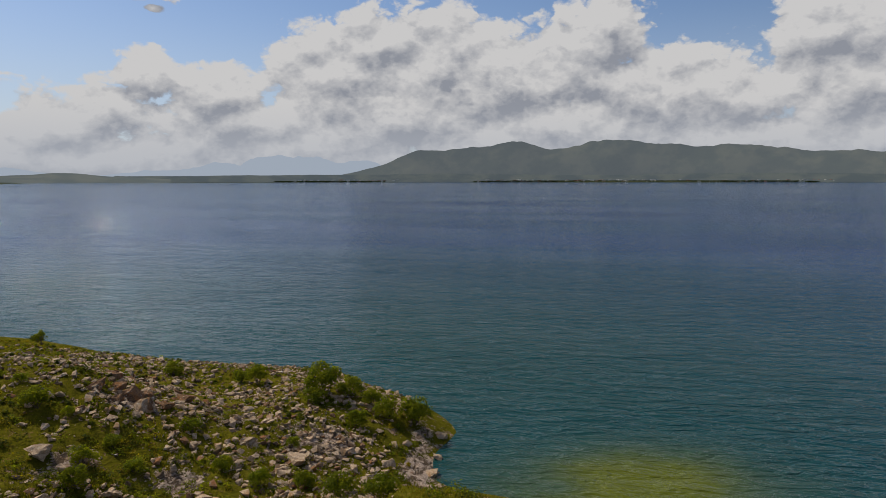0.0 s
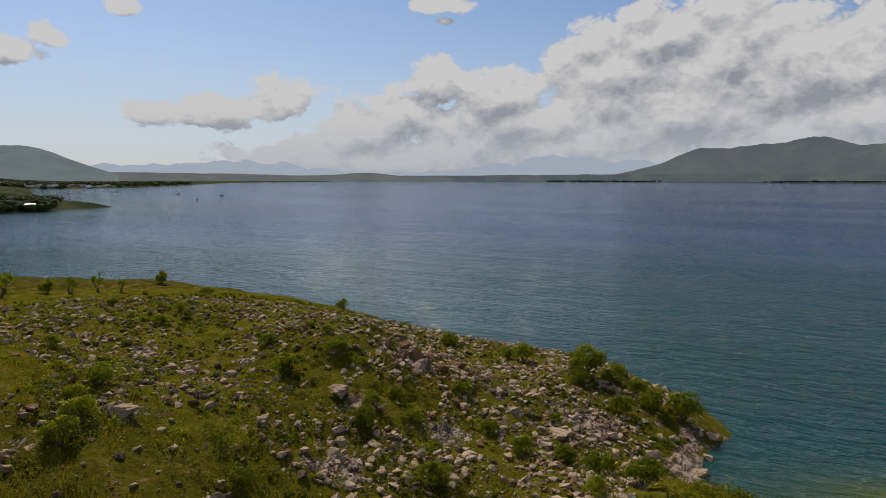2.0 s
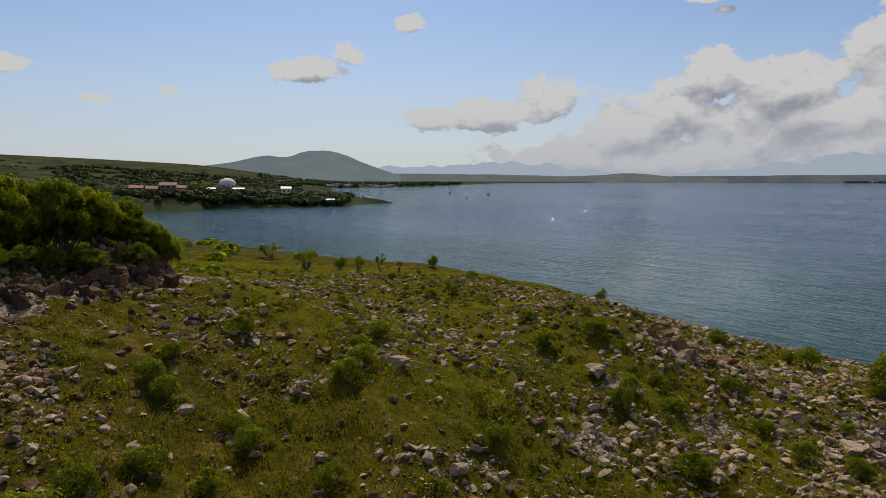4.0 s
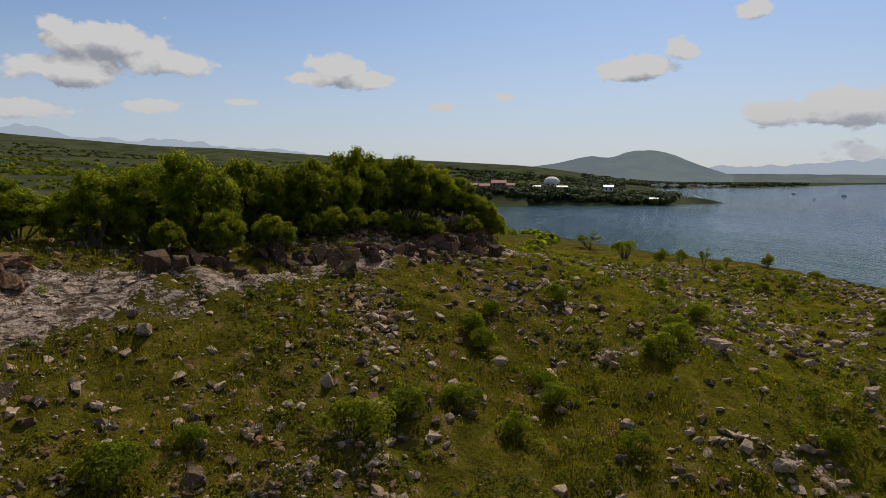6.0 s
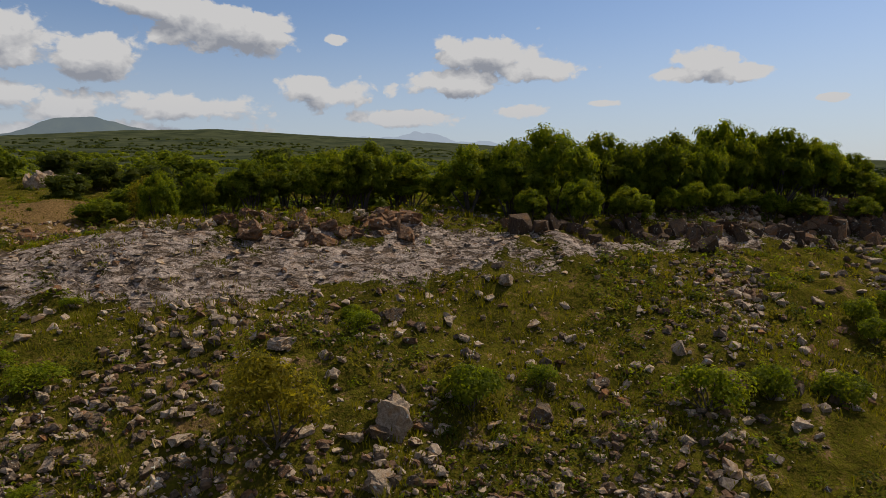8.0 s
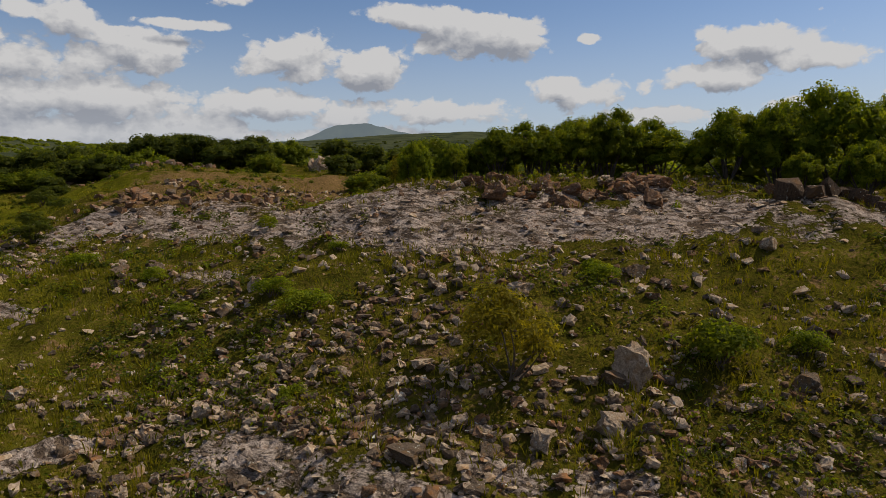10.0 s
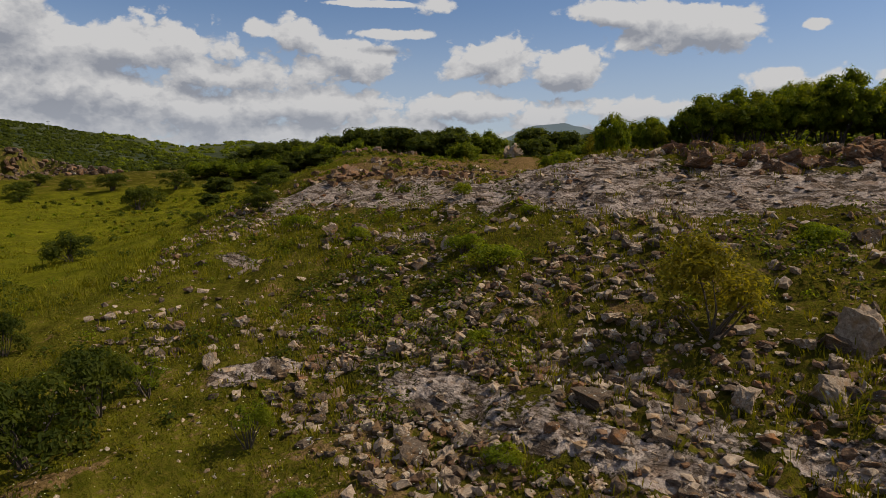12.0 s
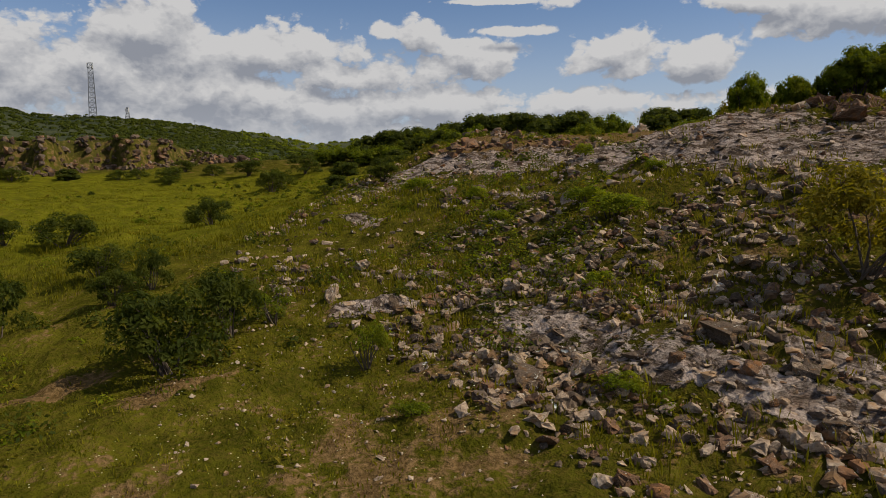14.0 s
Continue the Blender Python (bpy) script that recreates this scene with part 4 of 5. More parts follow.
# the stones that stand out: x, y, width, height over width
boulder(CRAGGY, -18.0, -5.3, 1.2, 1.0, "big pale angular boulder standing in the grass", sink=0.22)
boulder(BOULDERS_DARK, -17.6, -5.6, 0.8, 0.6, "dark weathered boulder in the grass")
for x, y, size, tall in [(-20.4, -1.2, 0.9, 0.7), (-23.6, -1.4, 0.6, 0.6), (-22.0, -0.9, 0.6, 0.6), (-27.4, -3.0, 1.0, 0.7), (-20.2, -9.7, 0.9, 0.6), (-16.0, -5.0, 0.9, 0.7), (-14.7, -6.4, 0.8, 0.8), (-15.8, -10.7, 0.7, 0.6),
                         (-11.4, -14.8, 0.7, 0.8), (-9.0, -10.9, 0.75, 0.8), (-10.0, -10.5, 0.7, 0.8), (-7.3, -17.9, 0.6, 1.0), (-9.2, -20.0, 0.7, 0.7), (-17.3, -19.2, 0.8, 0.7), (-15.8, -13.3, 0.6, 0.6), (-19.2, -12.3, 0.7, 0.5),
                         (-16.5, -26.6, 0.8, 0.8), (-17.3, -25.2, 0.7, 0.9), (-15.8, -25.6, 0.6, 0.8), (-17.9, -26.4, 0.6, 0.7), (-23.5, -6.8, 0.8, 0.7), (-12.6, -8.9, 0.9, 0.6)]:
    boulder(BOULDERS if rng.random() < 0.6 else BOULDERS_DARK, x, y, size, tall, "angular pinkish-grey boulder on the slope", "boulders on the slope")
for x, y, size, tall in [(-20.6, 43.4, 1.7, 0.6), (-19.4, 42.6, 1.3, 0.7), (-21.8, 43.6, 1.2, 0.6), (-20.0, 44.2, 1.0, 0.8), (-22.6, 42.6, 1.3, 0.5), (-18.4, 43.4, 1.0, 0.6), (-21.0, 42.0, 0.9, 0.6), (-20.4, 49.6, 1.2, 0.5), (-21.2, 46.9, 1.2, 0.5), (-18.5, 46.8, 1.4, 0.5), (-23.2, 46.2, 1.5, 0.45)]:
    boulder(BOULDERS_RUST, x, y, size, tall, "flat brownish outcrop boulder on the grassy rise", "outcrop boulders on the rise")
for x, y, size, tall in [(-9.3, 40.8, 1.4, 0.5), (-3.7, 43.5, 1.0, 0.5), (-2.6, 47.3, 0.9, 0.5), (-29.1, 33.6, 1.0, 0.6), (-22.4, 28.1, 1.1, 0.6), (-17.1, 33.2, 1.0, 0.6), (-26.5, 22.9, 1.2, 0.5), (-19.2, 19.9, 1.0, 0.5), (-22.1, 14.9, 0.7, 0.7),
                         (-25.3, 3.5, 0.9, 0.6), (-28.0, 11.9, 0.9, 0.6), (-21.4, 34.4, 1.3, 0.7), (-19.4, 42.3, 1.5, 0.7), (-18.6, 29.0, 0.9, 0.6), (-12.5, 38.7, 1.0, 0.5), (-12.7, 42.3, 1.1, 0.5), (-0.6, 40.5, 1.1, 0.5), (-0.8, 44, 1.0, 0.5),
                         (-0.4, 47, 1.1, 0.5), (-0.2, 50.5, 1.0, 0.5), (-1.5, 54.5, 0.9, 0.5), (-3.2, 59.5, 0.9, 0.5)]:
    boulder(BOULDERS, x, y, size, tall, "pale limestone boulder on the stony shore slope", "boulders near the shore")

spots = random.Random(77)
for _ in range(120):
    along, off = spots.uniform(-1, 9.5), spots.gauss(0, 1.5)
    x, y = -9.6 - 0.28 * along + off, -15.6 + 1.15 * along + off * 0.25
    if spots.random() < 0.62 and x < -7.3:
        boulder(spots.choice((BOULDERS, BOULDERS, BOULDERS_DARK, BOULDERS_RUST)), x, y, 0.12 + 0.36 * spots.random() ** 2.5, spots.uniform(0.55, 0.95), "broken limestone block lying on the slab and in the grass", "blocks on the near slope", name="rock", lean=0.6)


def rock_group(name, label, rows, shapes, count, spread, sizes, lift=0.0, tall=(0.6, 1.1), seed=3):
    """An outcrop of many blocks as one thing: each block is a part."""
    prng = random.Random(seed)
    x0, y0 = rows[0]
    root = tagged(new(name), label, "rocks")
    root.location = (x0, y0, level_at(x0, y0))
    for k in range(count):
        t = prng.random() * (len(rows) - 1)
        i = min(int(t), len(rows) - 2)
        x = rows[i][0] + (rows[i + 1][0] - rows[i][0]) * (t - i) + prng.gauss(0, spread)
        y = rows[i][1] + (rows[i + 1][1] - rows[i][1]) * (t - i) + prng.gauss(0, spread)
        size = prng.uniform(*sizes) * (1.25 if prng.random() < 0.2 else 1)
        ob = new("rock", prng.choice(shapes))
        ob.parent = root
        z = level_at(x, y) + prng.uniform(0, lift)
        turn = Euler((prng.uniform(-0.4, 0.4), prng.uniform(-0.4, 0.4), prng.uniform(0, 6.28))).to_matrix().to_4x4()
        ob.matrix_basis = Matrix.Translation(-root.location) @ Matrix.Translation((x, y, z)) @ turn @ Matrix.Diagonal((size / 2, size / 2, size * prng.uniform(*tall) / 1.6, 1))
    return root


rock_group("rock_ledge", "rusty brown rock ledge with undercut edge above the pale slab", [(-28.6, -16.5), (-29.6, -13.4), (-31.0, -10.8), (-32.4, -8.8)], BOULDERS_RUST, 64, 0.55, (0.4, 1.25), 0.1, (0.45, 0.75), 4)
rock_group("crag", "dark broken crag below the ridge bushes", [(-33.6, -3.4), (-35.6, 0.8), (-37.4, 4.6), (-39.6, 9.0), (-42.2, 13.6), (-44.4, 18.2)], PILE_CRAG + PILE_RUST[:2], 90, 0.7, (0.35, 1.2), 0.2, (0.8, 1.3), 5)
rock_group("crag", "reddish rock spur among bushes above the bay", [(-43.8, 13.4), (-45.0, 15.6), (-46.4, 17.6), (-48.2, 19.0)], PILE_RUST, 40, 0.6, (0.4, 1.2), 0.3, (0.7, 1.2), 6)
rock_group("outcrop", "rusty rocks at the end of the pale slab", [(-23.4, -37.4), (-25.6, -36.0), (-28.5, -33.0), (-32.5, -29.0), (-33.5, -23.0)], PILE_RUST + PILE_DARK[:3], 130, 1.5, (0.25, 0.9), 0.15, (0.4, 0.8), 7)
rock_group("rock_pile", "pile of pale grey blocks on the knoll", [(-55.0, -50.2), (-56.6, -51.6), (-58, -50.6)], BOULDERS, 26, 0.7, (0.8, 1.8), 1.0, (0.7, 1.2), 8)
rock_group("outcrop", "dark broken rocks along the knoll", [(-38.5, -60), (-44, -58), (-50, -62), (-46, -72), (-40, -78)], PILE_DARK + PILE_RUST, 120, 1.8, (0.3, 1.1), 0.3, (0.6, 1.1), 9)
for inner, count, seed in ((-3.2, 150, 10), (-1.4, 170, 11), (0.2, 170, 12), (1.8, 90, 13)):
    line = []
    for yaw in range(165, 190):
        r = float(cliff_edge(np.array(yaw))) + inner
        line.append((-math.sin(radians(yaw)) * r, math.cos(radians(yaw)) * r))
    rock_group("scarp", "broken brown and grey rock scarp beyond the meadow", line, PILE_DARK + PILE_CRAG + PILE_RUST[:4], count, 0.9, (0.3, 1.15), 0.3, (0.5, 1.0), seed)



# ---- masts ----
def lattice_mast(x, y, z, tall, foot, top, bays, label):
    root = tagged(new("lattice_mast"), label, "mast")
    root.location = (x, y, z)
    for sx, sy in ((1, 1), (1, -1), (-1, -1), (-1, 1)):
        bm = bmesh.new()
        bar_into(bm, (sx * foot, sy * foot, -1), (sx * top, sy * top, tall), 0.11, 4)
        part("leg", bm_mesh("leg", bm, STEEL), root)
    for k in range(bays):
        lo, hi = tall * k / bays, tall * (k + 1) / bays
        a, b = foot + (top - foot) * k / bays, foot + (top - foot) * (k + 1) / bays
        bm = bmesh.new()
        for (ux, uy), (vx, vy) in (((1, 1), (1, -1)), ((1, -1), (-1, -1)), ((-1, -1), (-1, 1)), ((-1, 1), (1, 1))):
            bar_into(bm, (ux * b, uy * b, hi), (vx * b, vy * b, hi), 0.08)
            bar_into(bm, (ux * a, uy * a, lo), (vx * b, vy * b, hi), 0.055)
            bar_into(bm, (vx * a, vy * a, lo), (ux * b, uy * b, hi), 0.055)
        part("bracing", bm_mesh("bracing", bm, STEEL), root)
    for k in range(3):
        bm = bmesh.new()
        box_into(bm, (-0.15, -0.12, tall - 2.2), (0.15, 0.12, tall - 0.2), Matrix.Rotation(k * 2.1, 4, "Z") @ Matrix.Translation((top + 0.35, 0, 0)))
        part("antenna", bm_mesh("antenna", bm, WHITE_WALL), root, "pale panel antenna")
    return root


def on_ray(yaw, far):
    return -math.sin(radians(yaw)) * far, math.cos(radians(yaw)) * far


x, y = on_ray(176.15, 325)
lattice_mast(x, y, level_at(x, y), 22.5, 1.5, 0.85, 11, "tall grey steel lattice mast on the green hill")
x, y = on_ray(173.8, 330)
lattice_mast(x, y, level_at(x, y), 5.4, 1.0, 0.3, 4, "small steel lattice frame on the hill")
for yaw, far, tall in ((169.0, 335, 4.2), (165.4, 345, 4.2), (161.8, 365, 4.0), (131.4, 620, 13), (174.6, 322, 2.0)):
    x, y = on_ray(yaw, far)
    root = tagged(new("pole"), "thin grey pole on the skyline", "pole", "poles on the skyline")
    root.location = (x, y, level_at(x, y))
    bm = bmesh.new()
    bar_into(bm, (0, 0, -1), (0, 0, tall), 0.12, 6, 0.07)
    part("post", bm_mesh("post", bm, STEEL), root)
    bm = bmesh.new()
    bar_into(bm, (-0.7, 0, tall - 0.5), (0.7, 0, tall - 0.5), 0.07)
    part("crossbar", bm_mesh("crossbar", bm, STEEL), root)


# ---- far buildings ----
def house(x, y, wide, deep, tall, turn, wall, roof, label, group="", pitch=0.45, rows=1):
    root = tagged(new("house"), label, "house", group)
    root.matrix_basis = Matrix.Translation((x, y, level_at(x, y) - 0.3)) @ Matrix.Rotation(turn, 4, "Z")
    bm = bmesh.new()
    box_into(bm, (-wide / 2, -deep / 2, -0.8), (wide / 2, deep / 2, tall))
    part("wall", bm_mesh("wall", bm, wall), root)
    bm = bmesh.new()
    peak = deep * 0.5 * pitch
    pts = [bm.verts.new(p) for p in ((-wide / 2 - 0.4, -deep / 2 - 0.4, tall), (wide / 2 + 0.4, -deep / 2 - 0.4, tall), (wide / 2 + 0.4, deep / 2 + 0.4, tall), (-wide / 2 - 0.4, deep / 2 + 0.4, tall),
                                     (-wide / 2 - 0.4, 0, tall + peak), (wide / 2 + 0.4, 0, tall + peak))]
    for f in ((0, 1, 5, 4), (2, 3, 4, 5), (1, 2, 5), (3, 0, 4), (0, 3, 2, 1)):
        bm.faces.new([pts[i] for i in f])
    part("roof", bm_mesh("roof", bm, roof), root)
    step = 2.6
    for level in range(rows):
        for k in range(int(wide / step)):
            cx = -wide / 2 + (k + 0.5) * wide / int(wide / step)
            bm = bmesh.new()
            box_into(bm, (cx - 0.55, -deep / 2 - 0.06, 0.9 + level * 2.9), (cx + 0.55, -deep / 2 + 0.1, 2.2 + level * 2.9))
            part("window", bm_mesh("window", bm, GLASS), root)
    return root


def facing(x, y):
    return math.atan2(y, x) - math.pi / 2 + 0.0


for yaw, far, wide, deep, tall, rows in ((69.4, 428, 7, 6, 3.4, 1), (68.3, 424, 6, 6, 4.0, 1), (67.1, 430, 9, 7, 5.5, 2), (66.2, 436, 6, 6, 3.6, 1)):
    x, y = on_ray(yaw, far)
    house(x, y, wide, deep, tall, facing(x, y), BUFF_WALL, RED_ROOF, "buff stone house with a red roof at the bay", "houses at the bay", 0.5, rows)
for yaw, far, wide, deep, tall, rows in ((58.0, 455, 6, 6, 6.0, 2), (63.9, 452, 5, 4, 2.6, 1), (61.8, 462, 7, 5, 2.8, 1), (54.4, 447, 5, 4, 2.6, 1)):
    x, y = on_ray(yaw, far)
    house(x, y, wide, deep, tall, facing(x, y), WHITE_WALL, GREY_ROOF, "white rendered house between dark trees", "white houses at the bay", 0.4, rows)


def dome_house(x, y):
    root = tagged(new("dome_building"), "white round dome building among dark trees", "building")
    root.location = (x, y, level_at(x, y))
    bm = bmesh.new()
    bmesh.ops.create_cone(bm, cap_ends=True, segments=28, radius1=5.2, radius2=5.2, depth=7.0, matrix=Matrix.Translation((0, 0, 1.5)))
    part("wall", bm_mesh("wall", bm, WHITE_WALL), root)
    bm = bmesh.new()
    bmesh.ops.create_uvsphere(bm, u_segments=28, v_segments=14, radius=5.6, matrix=Matrix.Translation((0, 0, 5.0)) @ Matrix.Diagonal((1, 1, 0.72, 1)))
    bmesh.ops.delete(bm, geom=[v for v in bm.verts if v.co.z < 4.9], context="VERTS")
    part("dome", bm_mesh("dome", bm, WHITE_WALL, True), root, "smooth white dome")
    for k in range(10):
        bm = bmesh.new()
        box_into(bm, (-0.7, -5.3, 2.4), (0.7, -5.1, 4.2), Matrix.Rotation(k * 0.628, 4, "Z"))
        part("window", bm_mesh("window", bm, GLASS), root)


dome_house(*on_ray(62.65, 470))
# the boom on the spit
x, y = on_ray(51.6, 485)
root = tagged(new("boat_crane"), "pale steel boom standing on the low spit", "crane")
root.location = (x, y, level_at(x, y))
for name, a, b, thick in (("boom", (-5, 0, 5.2), (7, 2, 1.2), 0.22), ("post", (-3.6, 0.2, -1), (-3.6, 0.2, 5.0), 0.2), ("stay", (-3.6, 0.2, 0.5), (-5, 0, 5.2), 0.12)):
    bm = bmesh.new()
    bar_into(bm, a, b, thick, 5)
    part(name, bm_mesh(name, bm, WHITE_WALL), root)


def motor_boat(x, y, size, label):
    root = tagged(new("motor_boat"), label, "boat", "boats on the lake")
    root.matrix_basis = Matrix.Translation((x, y, 0.05)) @ Matrix.Rotation(facing(x, y) + 0.4, 4, "Z") @ Matrix.Scale(size, 4)
    bm = bmesh.new()
    made = box_into(bm, (-3, -1, -0.3), (3, 1, 0.8))
    for v in made:
        if v.co.x > 2:
            v.co.y *= 0.15
            v.co.z += 0.3 if v.co.z > 0 else 0.1
        if v.co.z < 0:
            v.co.y *= 0.6
    part("hull", bm_mesh("hull", bm, WHITE_WALL), root)
    bm = bmesh.new()
    box_into(bm, (-1.4, -0.7, 0.8), (0.9, 0.7, 1.7))
    part("cabin", bm_mesh("cabin", bm, GLASS), root)


for yaw, far, size in ((41.0, 770, 0.9), (44.3, 850, 0.9), (42.9, 640, 0.5), (48.6, 930, 0.6)):
    motor_boat(*on_ray(yaw, far), size, "small white motor boat far out on the water")


# ---- loose stones, grass and far growth ----
def clusters(count, seed, near, far, yaw_from, yaw_to, power=1.0):
    """Random places on the headland, thinning with distance."""
    g = np.random.RandomState(seed)
    r = near + (far - near) * g.rand(count) ** power
    a = np.radians(g.uniform(yaw_from, yaw_to, count))
    return -np.sin(a) * r, np.cos(a) * r, g


def join_shapes(name, shapes, x, y, z, size, g, mat, flat=(0.5, 0.9), tilt=0.5):
    verts, faces, start = [], [], 0
    pick = g.randint(len(shapes), size=len(x))
    a, t1, t2 = g.uniform(0, 6.283, len(x)), g.uniform(-tilt, tilt, len(x)), g.uniform(-tilt, tilt, len(x))
    f = g.uniform(*flat, len(x))
    for k in range(len(shapes)):
        w = np.where(pick == k)[0]
        v, fc = shapes[k]
        p = v[None] * size[w, None, None] * 0.5
        p = p * np.stack([np.ones(len(w)), np.ones(len(w)), f[w]], 1)[:, None]
        px, py, pz = p[..., 0], p[..., 1], p[..., 2]
        c, s = np.cos(t1[w])[:, None], np.sin(t1[w])[:, None]
        py, pz = py * c - pz * s, py * s + pz * c
        c, s = np.cos(t2[w])[:, None], np.sin(t2[w])[:, None]
        px, pz = px * c - pz * s, px * s + pz * c
        c, s = np.cos(a[w])[:, None], np.sin(a[w])[:, None]
        px, py = px * c - py * s, px * s + py * c
        q = np.stack([px + x[w, None], py + y[w, None], pz + z[w, None]], -1)
        verts.append(q.reshape(-1, 3))
        faces.append((fc[None] + (np.arange(len(w)) * len(v))[:, None, None] + start).reshape(-1, fc.shape[1]))
        start += len(w) * len(v)
    return new(name, mesh_from(name, np.concatenate(verts), np.concatenate(faces), mat))


MEDIUM = [rock_shape(100 + k, 13, 0.8) for k in range(14)]
SMALL = [rock_shape(200 + k, 8, 0.75) for k in range(12)]
WORN = [rock_shape(130 + k, 16, 0.8, 1, 0.2) for k in range(12)]


def stony(x, y):
    """How thick the loose stones lie."""
    patch = np.clip(0.62 + 1.7 * fractal(x, y, 6, 3), 0.06, 1.3)
    tip = blot(x, y, [(-12, 44, 12, 14, 0), (-30.5, 13, 8, 5, 95), (-25, 24, 8, 6, 120), (-18, 30, 10, 9, 0), (-31, 6, 5, 4, 0), (-26, 12, 7, 6, 0)])
    limit = np.interp(y, [-42, -38, -29, -24, -20, -17, -14.5, -11.5, -7, 6], [-17, -14.5, -8.2, -5.6, -5.4, -6.4, -7.4, -7.6, -7.2, -3])
    inland = ease(limit - x, -0.6, 1.6)
    lawn = blot(x, y, [(-18.5, -8.5, 5.0, 2.8, 115), (-21.0, -2.5, 5.0, 3.6, 100), (-17.0, -16.2, 2.4, 1.6, 100), (-15.0, -12.2, 2.4, 1.4, 100), (-27.0, 0.5, 3.5, 2.0, 110), (-24.5, 3.5, 5.5, 4.0, 100), (-21.5, 9.0, 4.5, 3.5, 0), (-36.0, 1.5, 4.5, 1.8, 115), (-40.0, 9.5, 4.5, 1.8, 120), (-9.2, -7.6, 2.2, 1.6, 100)])
    meadow = ease(y, -36, -44) * ease(x, -24, -16)
    return np.clip((0.62 + 0.7 * ease(y, 0, 14) + 0.5 * tip) * patch, 0, 1) * (1 - 0.92 * ease(rock_cover(x, y), 0.2, 0.6) * (y < 10)) * inland * (1 - 0.72 * lawn) * (1 - meadow)


def stones():
    north, south = (14, 80, -2, 80, 0.8), (10, 48, 76, 172, 0.75)
    nose = (12, 36, 118, 166, 0.8)
    for name, shapes, count, sizes, power, seed, mat, span, label in (
        ("stones", MEDIUM, 6400, (0.14, 0.7), 2.4, 31, STONE, north, "loose pale limestone blocks strewn over the headland"),
        ("stones", MEDIUM, 3600, (0.14, 0.66), 2.4, 32, STONE_DARK, north, "dark weathered blocks strewn over the headland"),
        ("stones", MEDIUM, 2200, (0.14, 0.7), 2.4, 34, STONE_RUST, north, "rusty brown blocks strewn over the headland"),
        ("stones", MEDIUM, 3300, (0.1, 0.54), 2.5, 35, STONE, south, "loose pale limestone blocks strewn over the slope"),
        ("stones", MEDIUM, 3000, (0.1, 0.56), 2.5, 36, STONE_DARK, south, "dark weathered blocks strewn over the slope"),
        ("stones", MEDIUM, 2500, (0.1, 0.5), 2.5, 37, STONE_RUST, south, "rusty brown blocks strewn over the slope"),
        ("stones", MEDIUM, 1900, (0.14, 0.8), 2.2, 39, STONE, (28, 72, -1, 34, 1.0), "pale limestone blocks heaped over the headland's tip"),
        ("stones", MEDIUM, 800, (0.12, 0.5), 2.4, 47, STONE, nose, "pale limestone blocks thick on the nose of the slope"),
        ("stones", MEDIUM, 700, (0.12, 0.5), 2.4, 48, STONE_DARK, nose, "dark weathered blocks thick on the nose of the slope"),
        ("rubble", SMALL, 3600, (0.08, 0.3), 2.3, 46, STONE, (28, 72, -1, 34, 1.0), "small pale stones covering the headland's tip"),
        ("rubble", SMALL, 6000, (0.06, 0.26), 2.3, 33, STONE, north, "small pale stones lying over the headland"),
        ("rubble", SMALL, 8000, (0.05, 0.2), 2.3, 38, STONE, south, "small pale stones in the grass of the slope"),
    ):
        single_label = "worn " + {STONE: "pale limestone", STONE_DARK: "grey-brown", STONE_RUST: "rusty brown"}[mat] + " block lying in the grass"
        x, y, g = clusters(count * 8, seed, *span)
        s = shore_distance(x, y)
        lie = stony(x, y) if name == "stones" else np.maximum(stony(x, y), 0.3 * (np.hypot(x, y) < 20))
        keep = (g.rand(len(x)) < lie) & (s > 0.2) & (x < 4)
        x, y = x[keep][:count], y[keep][:count]
        size = sizes[0] + (sizes[1] - sizes[0]) * g.rand(len(x)) ** power
        z = height(x, y) + size * 0.1
        close = (np.hypot(x, y) < 24) & (y < 4) & (name == "stones")
        if close.any():
            worn = [mesh_from("rock", v, f, mat) for v, f in WORN]
            ready = close & (np.hypot(x, y) < 21) & (span != north)
            single = np.argsort(np.where(ready, -size, 0))[: min(36, int(ready.sum()))]
            for k in single:
                ob = new("rock", worn[int(k) % len(worn)])
                turn = Euler((g.uniform(-0.4, 0.4), g.uniform(-0.4, 0.4), g.uniform(0, 6.28))).to_matrix().to_4x4()
                ob.matrix_basis = Matrix.Translation((x[k], y[k], z[k] - 0.02)) @ turn @ Matrix.Diagonal((size[k] / 2, size[k] / 2, size[k] * g.uniform(0.3, 0.42), 1))
                tagged(ob, single_label, "rock", "blocks on the near slope")
            stay = np.ones(len(x), bool)
            stay[single] = False
            x, y, z, size, close = x[stay], y[stay], z[stay], size[stay], close[stay]
        for these, pick in ((WORN, close), (shapes, ~close)):
            if pick.any():
                tagged(join_shapes(name, these, x[pick], y[pick], z[pick], size[pick], g, mat), label, "stones", kind="stuff")


